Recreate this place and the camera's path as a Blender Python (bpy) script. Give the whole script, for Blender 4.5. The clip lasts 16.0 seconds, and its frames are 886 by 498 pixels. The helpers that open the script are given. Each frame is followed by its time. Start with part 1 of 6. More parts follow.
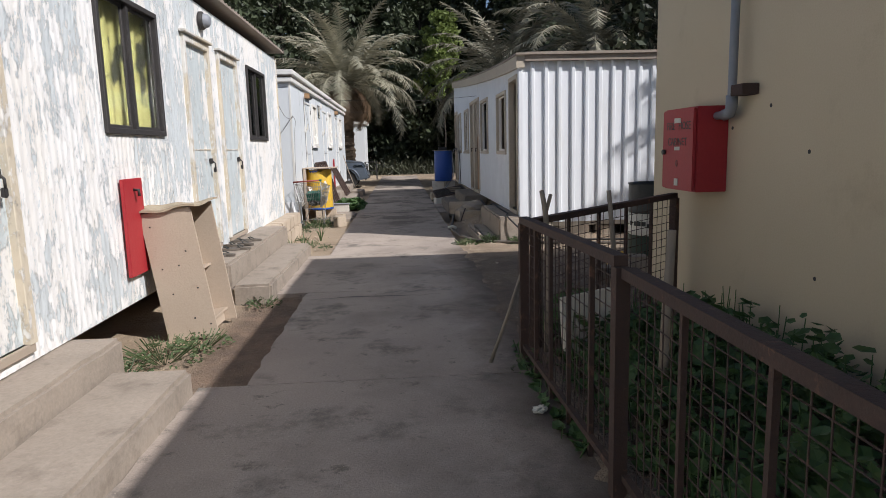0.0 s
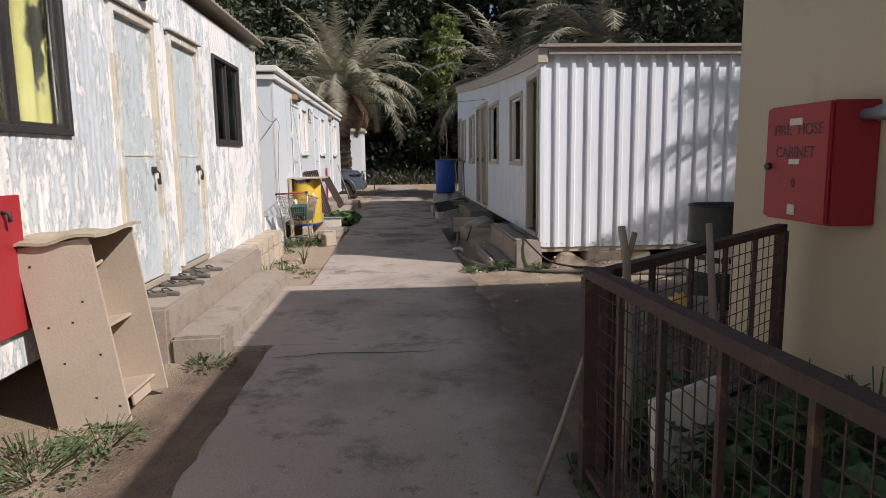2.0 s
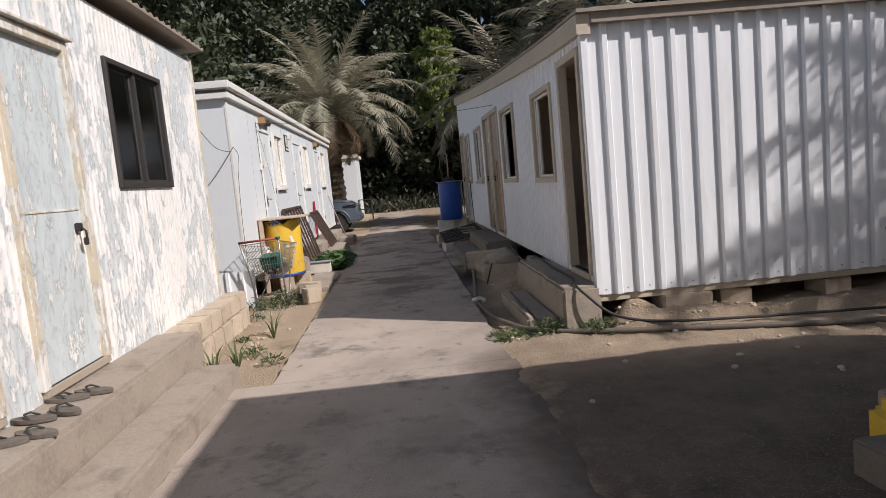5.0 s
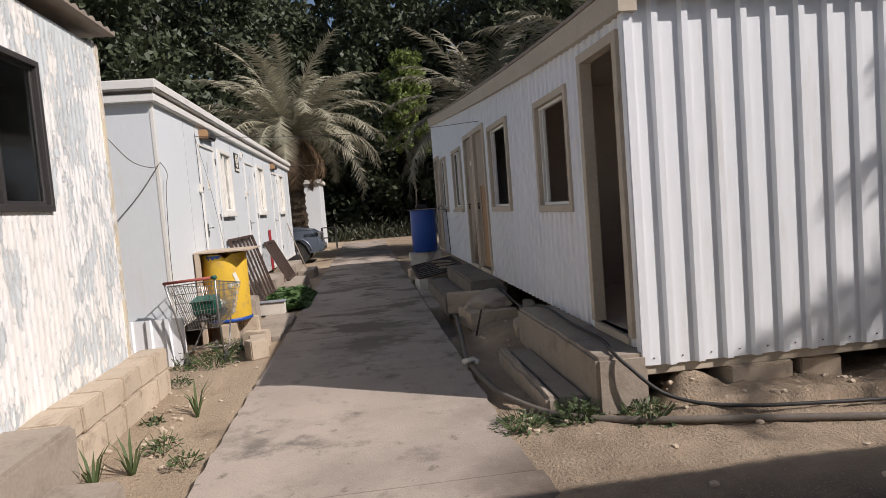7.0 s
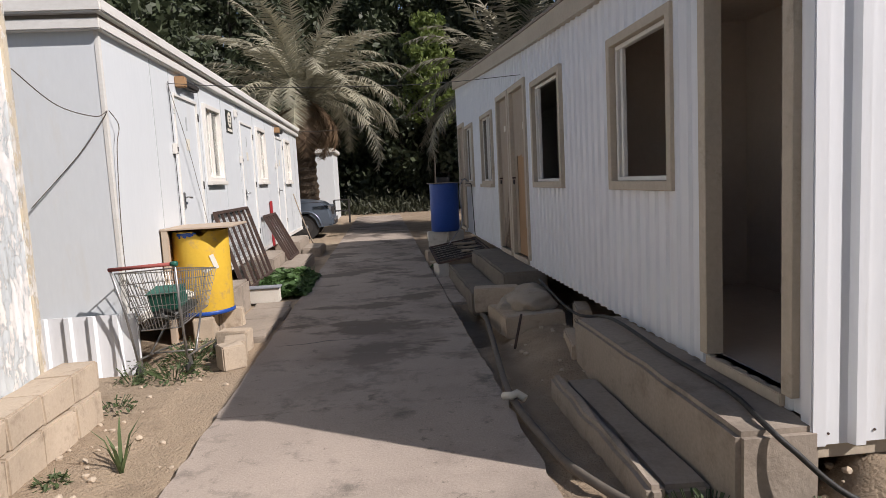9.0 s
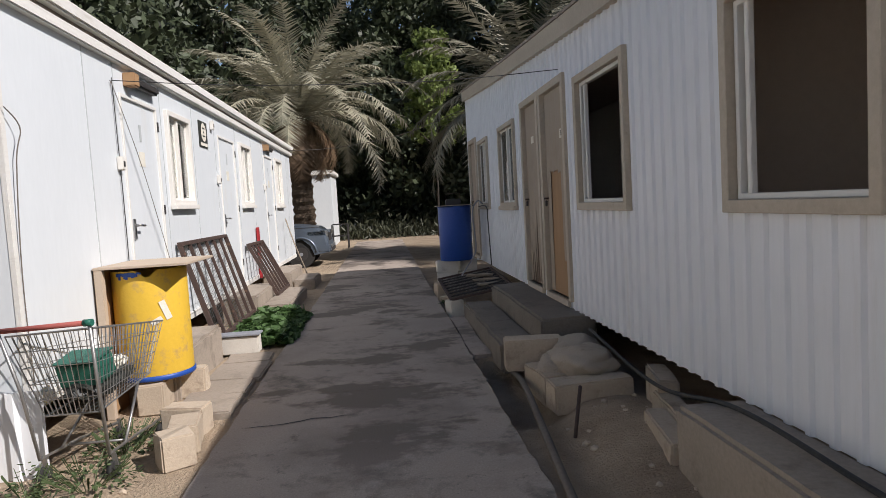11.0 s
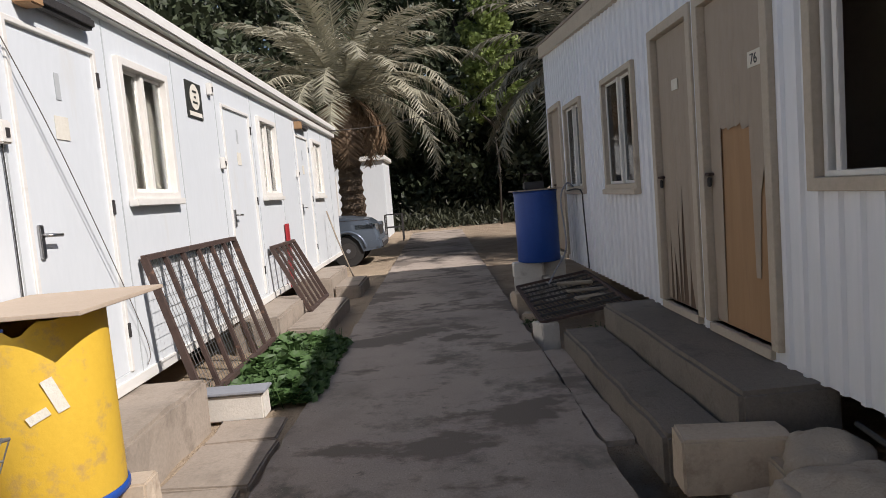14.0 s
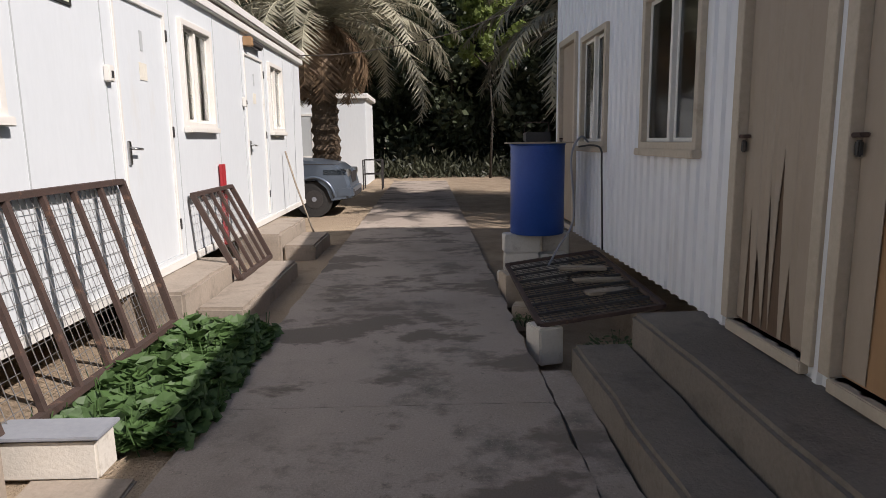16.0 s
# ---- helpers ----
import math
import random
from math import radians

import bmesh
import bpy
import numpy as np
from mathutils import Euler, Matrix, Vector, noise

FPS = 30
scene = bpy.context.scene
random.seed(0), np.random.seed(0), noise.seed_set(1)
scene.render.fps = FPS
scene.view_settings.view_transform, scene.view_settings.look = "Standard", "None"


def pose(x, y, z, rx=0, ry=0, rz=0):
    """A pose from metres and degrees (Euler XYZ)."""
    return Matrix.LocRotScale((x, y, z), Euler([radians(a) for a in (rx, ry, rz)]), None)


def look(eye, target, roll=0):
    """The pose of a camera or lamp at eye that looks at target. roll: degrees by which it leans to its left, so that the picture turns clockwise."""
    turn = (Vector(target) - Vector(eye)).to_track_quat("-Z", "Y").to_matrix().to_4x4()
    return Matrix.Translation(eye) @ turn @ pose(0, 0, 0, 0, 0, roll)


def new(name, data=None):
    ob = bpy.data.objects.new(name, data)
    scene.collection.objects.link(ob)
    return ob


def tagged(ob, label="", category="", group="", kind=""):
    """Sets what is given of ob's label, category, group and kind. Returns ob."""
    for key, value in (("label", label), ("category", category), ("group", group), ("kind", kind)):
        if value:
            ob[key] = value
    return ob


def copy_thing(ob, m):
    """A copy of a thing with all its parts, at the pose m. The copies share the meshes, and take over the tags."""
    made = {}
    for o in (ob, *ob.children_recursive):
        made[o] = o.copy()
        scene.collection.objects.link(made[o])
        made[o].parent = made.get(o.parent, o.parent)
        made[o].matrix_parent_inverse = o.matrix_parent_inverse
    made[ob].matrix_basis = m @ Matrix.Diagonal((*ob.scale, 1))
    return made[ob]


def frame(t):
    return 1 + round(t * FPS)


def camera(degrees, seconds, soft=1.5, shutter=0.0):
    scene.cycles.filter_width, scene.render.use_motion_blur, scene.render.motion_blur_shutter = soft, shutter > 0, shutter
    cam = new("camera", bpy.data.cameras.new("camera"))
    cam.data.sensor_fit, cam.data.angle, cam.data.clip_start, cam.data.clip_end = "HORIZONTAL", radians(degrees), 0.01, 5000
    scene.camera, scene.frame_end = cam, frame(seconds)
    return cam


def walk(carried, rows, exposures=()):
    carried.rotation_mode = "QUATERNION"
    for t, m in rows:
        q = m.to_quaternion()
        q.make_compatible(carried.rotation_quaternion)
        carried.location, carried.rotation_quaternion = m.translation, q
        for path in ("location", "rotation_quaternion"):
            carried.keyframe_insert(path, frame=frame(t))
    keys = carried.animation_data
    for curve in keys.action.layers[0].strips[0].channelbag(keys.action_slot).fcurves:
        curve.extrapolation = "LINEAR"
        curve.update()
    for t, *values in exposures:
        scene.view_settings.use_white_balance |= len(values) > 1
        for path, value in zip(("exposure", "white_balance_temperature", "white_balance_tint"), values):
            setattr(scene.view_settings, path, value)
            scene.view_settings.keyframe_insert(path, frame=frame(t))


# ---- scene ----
cam = camera(68.9, 16.0, soft=0.8)
METRES, EYE, TILT, LEAN, TURN = 13.8, 1.5, 0.0, 0.0, -3.5
ROWS = [
    (0.0, 0.0, 0.0, 0.0, -0.23, -8.83, 1.5),
    (0.5, 0.0006, 0.0309, 0.0005, -0.39, -10.33, 2.69),
    (1.0, -0.0035, 0.0581, -0.0003, -1.89, -11.12, 3.45),
    (1.5, -0.0033, 0.0908, 0.0009, 1.69, -8.05, 2.5),
    (2.0, -0.0064, 0.1216, -0.0, -0.31, -8.02, 0.81),
    (2.5, -0.0064, 0.1508, -0.0012, 0.26, -8.23, 3.12),
    (3.0, -0.0037, 0.1804, 0.0, 2.71, -8.15, 3.7),
    (3.5, -0.0056, 0.2115, 0.0006, -1.64, -10.8, 3.28),
    (4.0, -0.0042, 0.2453, -0.0003, -2.09, -7.32, 1.39),
    (4.5, -0.0083, 0.2742, -0.0011, 1.23, -8.34, 1.15),
    (5.0, -0.0112, 0.3063, 0.0021, -0.33, -6.21, 5.34),
    (7.5, -0.0248, 0.4631, 0.0021, -3.71, -3.96, 4.28),
    (8.0, -0.0246, 0.4971, 0.0023, -2.55, -4.79, 2.74),
    (8.5, -0.0301, 0.5291, 0.0027, -5.72, -7.58, 3.6),
    (9.0, -0.0255, 0.5562, 0.0007, -1.89, -6.12, 2.98),
    (11.5, -0.0367, 0.7049, 0.0003, -1.82, -4.04, 3.42),
    (12.0, -0.0383, 0.7364, 0.0004, 1.0, -3.95, 2.84),
    (12.5, -0.0444, 0.769, 0.0019, -0.17, -4.45, 2.47),
    (13.0, -0.046, 0.8006, 0.0024, 2.22, -2.97, 4.47),
    (13.5, -0.0485, 0.8282, 0.0007, 4.71, -4.28, 3.2),
    (14.0, -0.0494, 0.859, 0.0008, 3.06, -4.97, 4.8),
    (14.5, -0.0483, 0.8891, 0.0021, 7.21, -1.75, 3.76),
    (15.0, -0.0475, 0.9229, 0.0047, 3.04, -2.27, 3.37),
    (15.5, -0.0448, 0.9556, -0.0004, 3.83, -5.47, 3.84),
    (16.0, -0.0481, 0.9922, -0.0008, 2.12, -9.56, 0.86),
]
EXPOSURES = [(0.0, 0.06, 6170, 14), (0.5, -0.06, 6320, 16), (1.0, 0.18, 6370, 16), (1.5, 0.10, 6370, 16), (3.5, -0.16, 6470, 17), (4.0, -0.09, 6470, 17), (5.0, 0.01, 6470, 17), (7.5, -0.02, 6570, 17), (9.0, 0.09, 6520, 17),
             (11.5, 0.18, 6370, 15), (12.0, 0.24, 6420, 15), (13.0, 0.01, 6470, 16), (14.0, 0.14, 6470, 16), (14.5, 0.00, 6470, 17), (15.0, -0.06, 6470, 17), (15.5, 0.06, 6520, 17), (16.0, 0.20, 6580, 17)]
walk(cam, [(t, pose(0, 0, EYE, TILT, LEAN, TURN) @ pose(METRES * x, METRES * y, METRES * z, 90 + pitch, roll, yaw)) for t, x, y, z, yaw, pitch, roll in ROWS], exposures=EXPOSURES)

# ---- light ----
SUN_EL = radians(40.2)
SUN_WAY = Vector((1.0, -0.66, 0)).normalized()
world = bpy.data.worlds.new("world")
scene.world = world
world.use_nodes = True
sky = world.node_tree.nodes.new("ShaderNodeTexSky")
sky.sky_type, sky.sun_disc = "NISHITA", False
sky.sun_elevation, sky.sun_rotation = SUN_EL, math.atan2(SUN_WAY.x, SUN_WAY.y)
world.node_tree.links.new(sky.outputs[0], world.node_tree.nodes["Background"].inputs[0])
world.node_tree.nodes["Background"].inputs[1].default_value = 0.080
sun = new("sun", bpy.data.lights.new("sun", "SUN"))
sun.data.energy, sun.data.angle, sun.data.color = 5.0, radians(0.55), (1.0, 0.965, 0.91)
toward = SUN_WAY * math.cos(SUN_EL) + Vector((0, 0, math.sin(SUN_EL)))
sun.matrix_world = look(toward * 40, (0, 0, 0))


# ---- materials ----
def nodes_of(name):
    m = bpy.data.materials.new(name)
    m.use_nodes = True
    t = m.node_tree
    return m, t, t.nodes["Principled BSDF"]


def noise_fac(t, scale, lo, hi, detail=6, stretch=(1, 1, 1), rough=0.6, seed=0.0):
    """A noise in metres, cut between lo and hi."""
    tc = t.nodes.new("ShaderNodeTexCoord")
    mp = t.nodes.new("ShaderNodeMapping")
    mp.inputs["Scale"].default_value = stretch
    mp.inputs["Location"].default_value = (seed, seed * 1.7, seed * 0.6)
    n = t.nodes.new("ShaderNodeTexNoise")
    n.inputs["Scale"].default_value, n.inputs["Detail"].default_value = scale, detail
    n.inputs["Roughness"].default_value = rough
    r = t.nodes.new("ShaderNodeMapRange")
    r.inputs["From Min"].default_value, r.inputs["From Max"].default_value = lo, hi
    t.links.new(tc.outputs["Object"], mp.inputs[0])
    t.links.new(mp.outputs[0], n.inputs[0])
    t.links.new(n.outputs[0], r.inputs[0])
    return r.outputs[0]


def mixed(t, fac, a, b):
    m = t.nodes.new("ShaderNodeMix")
    m.data_type = "RGBA"
    t.links.new(fac, m.inputs[0])
    for i, c in ((6, a), (7, b)):
        if hasattr(c, "is_linked"):
            t.links.new(c, m.inputs[i])
        else:
            m.inputs[i].default_value = (*c, 1)
    return m.outputs[2]


def bumped(t, p, facs, dist):
    last = None
    for f, strength in facs:
        b = t.nodes.new("ShaderNodeBump")
        b.inputs["Strength"].default_value, b.inputs["Distance"].default_value = strength, dist
        t.links.new(f, b.inputs["Height"])
        if last:
            t.links.new(last, b.inputs["Normal"])
        last = b.outputs[0]
    t.links.new(last, p.inputs["Normal"])


def surface(name, c1, c2, big=1.5, fine=30, rough=0.8, metal=0.0, dirt=None, dirt_at=(0.55, 0.75), stretch=(1, 1, 1), bump=0.25, dist=0.01, spec=0.4, vary=0.0, seed=0.0):
    """Two close colours mixed at a large and a fine scale, a third as stains, and fine relief."""
    m, t, p = nodes_of(name)
    a = noise_fac(t, big, 0.3, 0.7, stretch=stretch, seed=seed)
    f = noise_fac(t, fine, 0.3, 0.7, stretch=stretch, seed=seed + 3)
    half = tuple((x + y) / 2 for x, y in zip(c1, c2))
    col = mixed(t, a, c1, half)
    col = mixed(t, f, col, mixed(t, a, half, c2))
    if dirt:
        col = mixed(t, noise_fac(t, big * 2.3, *dirt_at, stretch=stretch, detail=9, rough=0.7, seed=seed + 7), col, dirt)
    if vary:
        info = t.nodes.new("ShaderNodeObjectInfo")
        isl = t.nodes.new("ShaderNodeNewGeometry")
        add = t.nodes.new("ShaderNodeMath")
        add.operation = "ADD"
        t.links.new(info.outputs["Random"], add.inputs[0])
        t.links.new(isl.outputs["Random Per Island"], add.inputs[1])
        r = t.nodes.new("ShaderNodeMapRange")
        r.inputs["From Max"].default_value = 2
        r.inputs["To Min"].default_value, r.inputs["To Max"].default_value = 1 - vary, 1 + vary
        t.links.new(add.outputs[0], r.inputs[0])
        h = t.nodes.new("ShaderNodeHueSaturation")
        t.links.new(r.outputs[0], h.inputs["Value"])
        t.links.new(col, h.inputs["Color"])
        col = h.outputs[0]
    t.links.new(col, p.inputs["Base Color"])
    p.inputs["Roughness"].default_value, p.inputs["Metallic"].default_value = rough, metal
    p.inputs["Specular IOR Level"].default_value = spec
    bumped(t, p, [(f, bump), (a, bump * 0.6)], dist)
    return m


def peeling(name, white, under, bare, lo, hi, rough=0.65, stretch=(1, 1, 0.45)):
    """White paint flaking off an older coat in ragged scabs, with bare rusty specks and rain streaks."""
    m, t, p = nodes_of(name)
    region = noise_fac(t, 0.75, 0.30, 0.72, detail=5, stretch=(1, 1, 0.7), seed=2)
    flakes = noise_fac(t, 6.5, lo, hi, detail=15, rough=0.78, stretch=stretch, seed=5)
    both = t.nodes.new("ShaderNodeMath")
    both.operation = "MULTIPLY"
    t.links.new(region, both.inputs[0])
    t.links.new(flakes, both.inputs[1])
    sharp = t.nodes.new("ShaderNodeMapRange")
    sharp.inputs["From Min"].default_value, sharp.inputs["From Max"].default_value = 0.235, 0.255
    t.links.new(both.outputs[0], sharp.inputs[0])
    streak = noise_fac(t, 7, 0.45, 0.8, stretch=(1, 1, 0.06), seed=1)
    w = mixed(t, streak, white, tuple(c * k for c, k in zip(white, (0.90, 0.87, 0.82))))
    w = mixed(t, noise_fac(t, 1.3, 0.52, 0.70, detail=8, stretch=(1, 1, 0.5), seed=31), w, tuple(c * k for c, k in zip(white, (0.985, 0.95, 0.895))))
    old = mixed(t, noise_fac(t, 9, 0.35, 0.65, detail=8, stretch=(1, 1, 0.3), seed=17), under, tuple(c * 0.86 for c in under))
    col = mixed(t, sharp.outputs[0], w, old)
    chips = noise_fac(t, 24, 0.575, 0.595, detail=12, rough=0.75, stretch=(1, 1, 0.4), seed=21)
    col = mixed(t, chips, col, old)
    curls = noise_fac(t, 24, 0.555, 0.575, detail=12, rough=0.75, stretch=(1, 1, 0.4), seed=21.012)
    col = mixed(t, noise_fac(t, 15, 0.665, 0.70, detail=12, rough=0.75, stretch=(1, 1, 0.5), seed=9), col, bare)
    t.links.new(col, p.inputs["Base Color"])
    p.inputs["Roughness"].default_value = rough
    inv = t.nodes.new("ShaderNodeMath")
    inv.operation = "SUBTRACT"
    inv.inputs[0].default_value = 1
    t.links.new(sharp.outputs[0], inv.inputs[1])
    bumped(t, p, [(inv.outputs[0], 0.8), (curls, 0.6), (noise_fac(t, 60, 0.3, 0.7), 0.15)], 0.006)
    return m


def leafy(name, c1, c2, vary=0.35, rough=0.55, through_light=0.25):
    m = surface(name, c1, c2, big=0.8, fine=9, rough=rough, bump=0.15, vary=vary)
    p = m.node_tree.nodes["Principled BSDF"]
    p.inputs["Transmission Weight"].default_value = 0.0
    p.inputs["Subsurface Weight"].default_value = 0.0
    out = m.node_tree.nodes["Material Output"]
    tr = m.node_tree.nodes.new("ShaderNodeBsdfTranslucent")
    link = p.inputs["Base Color"].links[0].from_socket
    m.node_tree.links.new(link, tr.inputs[0])
    mx = m.node_tree.nodes.new("ShaderNodeMixShader")
    mx.inputs[0].default_value = through_light
    m.node_tree.links.new(p.outputs[0], mx.inputs[1])
    m.node_tree.links.new(tr.outputs[0], mx.inputs[2])
    m.node_tree.links.new(mx.outputs[0], out.inputs[0])
    return m


def glass(name, tint, rough=0.03):
    m, t, p = nodes_of(name)
    p.inputs["Base Color"].default_value = (*tint, 1)
    p.inputs["Transmission Weight"].default_value, p.inputs["Roughness"].default_value = 1.0, rough
    p.inputs["IOR"].default_value = 1.45
    f = noise_fac(t, 3, 0.3, 0.8)
    r = t.nodes.new("ShaderNodeMapRange")
    r.inputs["To Min"].default_value, r.inputs["To Max"].default_value = rough, rough + 0.12
    t.links.new(f, r.inputs[0])
    t.links.new(r.outputs[0], p.inputs["Roughness"])
    return m


def blotched(name, base, spot, scale, lo, hi, stretch=(1, 1, 1), rough=0.85):
    m, t, p = nodes_of(name)
    f = noise_fac(t, scale, lo, hi, stretch=stretch, detail=4, seed=4)
    g = noise_fac(t, 40, 0.3, 0.7)
    col = mixed(t, f, mixed(t, g, base, tuple(c * 0.8 for c in base)), spot)
    t.links.new(col, p.inputs["Base Color"])
    p.inputs["Roughness"].default_value = rough
    bumped(t, p, [(g, 0.2)], 0.004)
    return m


def yard_soil():
    """Pale sand by the cabins that gives way to trodden soil east of the walkway. The soil is painted darker inside the
    beige building's shadow.
    """
    m = surface("sand", (0.46, 0.36, 0.25), (0.33, 0.25, 0.17), big=0.7, fine=45, rough=0.95, dirt=(0.19, 0.145, 0.10), dirt_at=(0.52, 0.72), bump=0.8, dist=0.02)
    t = m.node_tree
    p = t.nodes["Principled BSDF"]
    sand = p.inputs["Base Color"].links[0].from_socket
    tc, sep = t.nodes.new("ShaderNodeTexCoord"), t.nodes.new("ShaderNodeSeparateXYZ")
    t.links.new(tc.outputs["Object"], sep.inputs[0])
    wob = t.nodes.new("ShaderNodeMath")
    wob.operation = "MULTIPLY_ADD"
    wob.inputs[1].default_value = 0.5
    t.links.new(noise_fac(t, 2.5, 0.3, 0.7, detail=8), wob.inputs[0])
    t.links.new(sep.outputs[0], wob.inputs[2])
    edge = t.nodes.new("ShaderNodeMapRange")
    edge.inputs["From Min"].default_value, edge.inputs["From Max"].default_value = 0.95, 1.25
    t.links.new(wob.outputs[0], edge.inputs[0])
    soil = mixed(t, noise_fac(t, 3.0, 0.35, 0.65, detail=10, rough=0.7, seed=3), (0.17, 0.13, 0.095), (0.095, 0.073, 0.055))
    soil = mixed(t, noise_fac(t, 55, 0.62, 0.72, seed=6), soil, (0.34, 0.27, 0.2))
    # shade painted in: dark soil up to the building's shadow edge, near y 9
    yard = t.nodes.new("ShaderNodeMapRange")
    yard.inputs["From Min"].default_value, yard.inputs["From Max"].default_value = 9.15, 8.6
    t.links.new(sep.outputs[1], yard.inputs[0])
    # paler soil colour for the sunlit stretch beyond that edge
    dusty = mixed(t, noise_fac(t, 2.1, 0.35, 0.65, detail=10, rough=0.7, seed=13), (0.40, 0.31, 0.215), (0.25, 0.185, 0.125))
    soil = mixed(t, yard.outputs[0], dusty, soil)
    soil = mixed(t, noise_fac(t, 120, 0.60, 0.68, detail=2, seed=19), soil, (0.40, 0.33, 0.25))
    # bare brown soil in the gap beside the first step
    bands = []
    for axis, pts in ((0, (-1.75, -1.5)), (1, (3.9, 4.3)), (1, (7.0, 6.8))):
        r = t.nodes.new("ShaderNodeMapRange")
        r.inputs["From Min"].default_value, r.inputs["From Max"].default_value = pts
        t.links.new(sep.outputs[axis], r.inputs[0])
        bands.append(r.outputs[0])
    for k in (0, 1):
        mul = t.nodes.new("ShaderNodeMath")
        mul.operation = "MULTIPLY"
        t.links.new(bands[0], mul.inputs[0])
        t.links.new(bands[k + 1], mul.inputs[1])
        bands[0] = mul.outputs[0]
    brown = mixed(t, noise_fac(t, 4.0, 0.35, 0.65, detail=10, rough=0.7, seed=41), (0.25, 0.175, 0.12), (0.14, 0.10, 0.072))
    brown = mixed(t, noise_fac(t, 60, 0.60, 0.70, seed=43), brown, (0.33, 0.255, 0.185))
    sand = mixed(t, bands[0], sand, brown)
    t.links.new(mixed(t, edge.outputs[0], sand, soil), p.inputs["Base Color"])
    return m


M_SAND = yard_soil()
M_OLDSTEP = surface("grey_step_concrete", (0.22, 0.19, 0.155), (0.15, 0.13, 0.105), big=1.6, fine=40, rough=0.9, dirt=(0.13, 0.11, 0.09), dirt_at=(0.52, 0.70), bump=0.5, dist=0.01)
M_CONC = surface("walkway_concrete", (0.46, 0.385, 0.32), (0.28, 0.235, 0.195), big=0.8, fine=70, rough=0.9, dirt=(0.17, 0.15, 0.125), dirt_at=(0.53, 0.66), bump=0.35, dist=0.006)
M_SOILED = M_CONC.node_tree


def soil_over(t):
    """Soil trodden over the walkway's open side towards the yard."""
    p = t.nodes["Principled BSDF"]
    clean = p.inputs["Base Color"].links[0].from_socket
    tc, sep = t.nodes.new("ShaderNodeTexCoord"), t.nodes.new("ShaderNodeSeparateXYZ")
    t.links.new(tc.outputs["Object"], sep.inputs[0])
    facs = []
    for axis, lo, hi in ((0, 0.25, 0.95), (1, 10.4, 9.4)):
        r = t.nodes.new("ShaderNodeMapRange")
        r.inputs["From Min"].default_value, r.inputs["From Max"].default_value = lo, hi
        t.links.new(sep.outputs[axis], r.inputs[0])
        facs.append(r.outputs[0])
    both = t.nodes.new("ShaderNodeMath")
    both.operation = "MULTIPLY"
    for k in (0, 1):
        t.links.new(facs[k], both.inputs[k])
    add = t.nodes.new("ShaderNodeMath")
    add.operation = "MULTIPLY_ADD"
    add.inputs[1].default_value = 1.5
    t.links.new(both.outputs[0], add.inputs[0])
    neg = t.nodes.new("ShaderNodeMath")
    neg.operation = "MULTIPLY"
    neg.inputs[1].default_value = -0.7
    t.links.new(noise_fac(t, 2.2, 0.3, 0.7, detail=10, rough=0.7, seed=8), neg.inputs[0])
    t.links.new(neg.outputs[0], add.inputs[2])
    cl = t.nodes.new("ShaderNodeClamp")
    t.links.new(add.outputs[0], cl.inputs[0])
    clean = mixed(t, noise_fac(t, 5.5, 0.60, 0.68, detail=9, rough=0.72, seed=12), clean, (0.19, 0.165, 0.135))
    clean = mixed(t, noise_fac(t, 90, 0.62, 0.72, detail=3, seed=2), clean, (0.5, 0.43, 0.36))
    clean = mixed(t, noise_fac(t, 0.55, 0.50, 0.75, detail=8, rough=0.7, seed=15), clean, (0.21, 0.175, 0.145))
    damp = t.nodes.new("ShaderNodeMapRange")
    damp.inputs["From Min"].default_value, damp.inputs["From Max"].default_value = 12.0, 13.5
    t.links.new(sep.outputs[1], damp.inputs[0])
    wet = t.nodes.new("ShaderNodeMath")
    wet.operation = "MULTIPLY"
    t.links.new(damp.outputs[0], wet.inputs[0])
    t.links.new(noise_fac(t, 1.15, 0.53, 0.58, detail=9, rough=0.62, stretch=(0.75, 1.1, 1), seed=23), wet.inputs[1])
    clean = mixed(t, wet.outputs[0], clean, (0.18, 0.148, 0.12))
    clean = mixed(t, noise_fac(t, 38, 0.66, 0.70, detail=6, rough=0.7, seed=27), clean, (0.13, 0.11, 0.09))
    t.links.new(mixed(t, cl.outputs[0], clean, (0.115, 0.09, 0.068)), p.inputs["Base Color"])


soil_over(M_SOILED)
M_STEP = surface("step_concrete", (0.37, 0.31, 0.25), (0.25, 0.21, 0.165), big=1.6, fine=40, rough=0.9, dirt=(0.20, 0.165, 0.13), dirt_at=(0.52, 0.70), bump=0.3, dist=0.006)
M_WHITEBLOCK = surface("pale_block", (0.66, 0.62, 0.55), (0.54, 0.50, 0.43), big=2.5, fine=50, rough=0.9, dirt=(0.36, 0.31, 0.25), dirt_at=(0.54, 0.72), bump=0.22, dist=0.006, vary=0.1)
M_BLOCK = surface("sand_block", (0.50, 0.415, 0.315), (0.39, 0.315, 0.235), big=2.5, fine=50, rough=0.95, dirt=(0.27, 0.21, 0.155), dirt_at=(0.54, 0.72), bump=0.25, dist=0.006, vary=0.15)
M_WALL_A = peeling("flaking_paint", (0.82, 0.81, 0.78), (0.62, 0.66, 0.66), (0.46, 0.37, 0.26), 0.41, 0.62)
M_DOOR_A = peeling("flaking_door_paint", (0.79, 0.775, 0.73), (0.57, 0.62, 0.615), (0.40, 0.31, 0.2), 0.33, 0.55)
M_TRIM_A = peeling("cream_trim", (0.60, 0.53, 0.41), (0.74, 0.71, 0.65), (0.30, 0.2, 0.12), 0.4, 0.6)
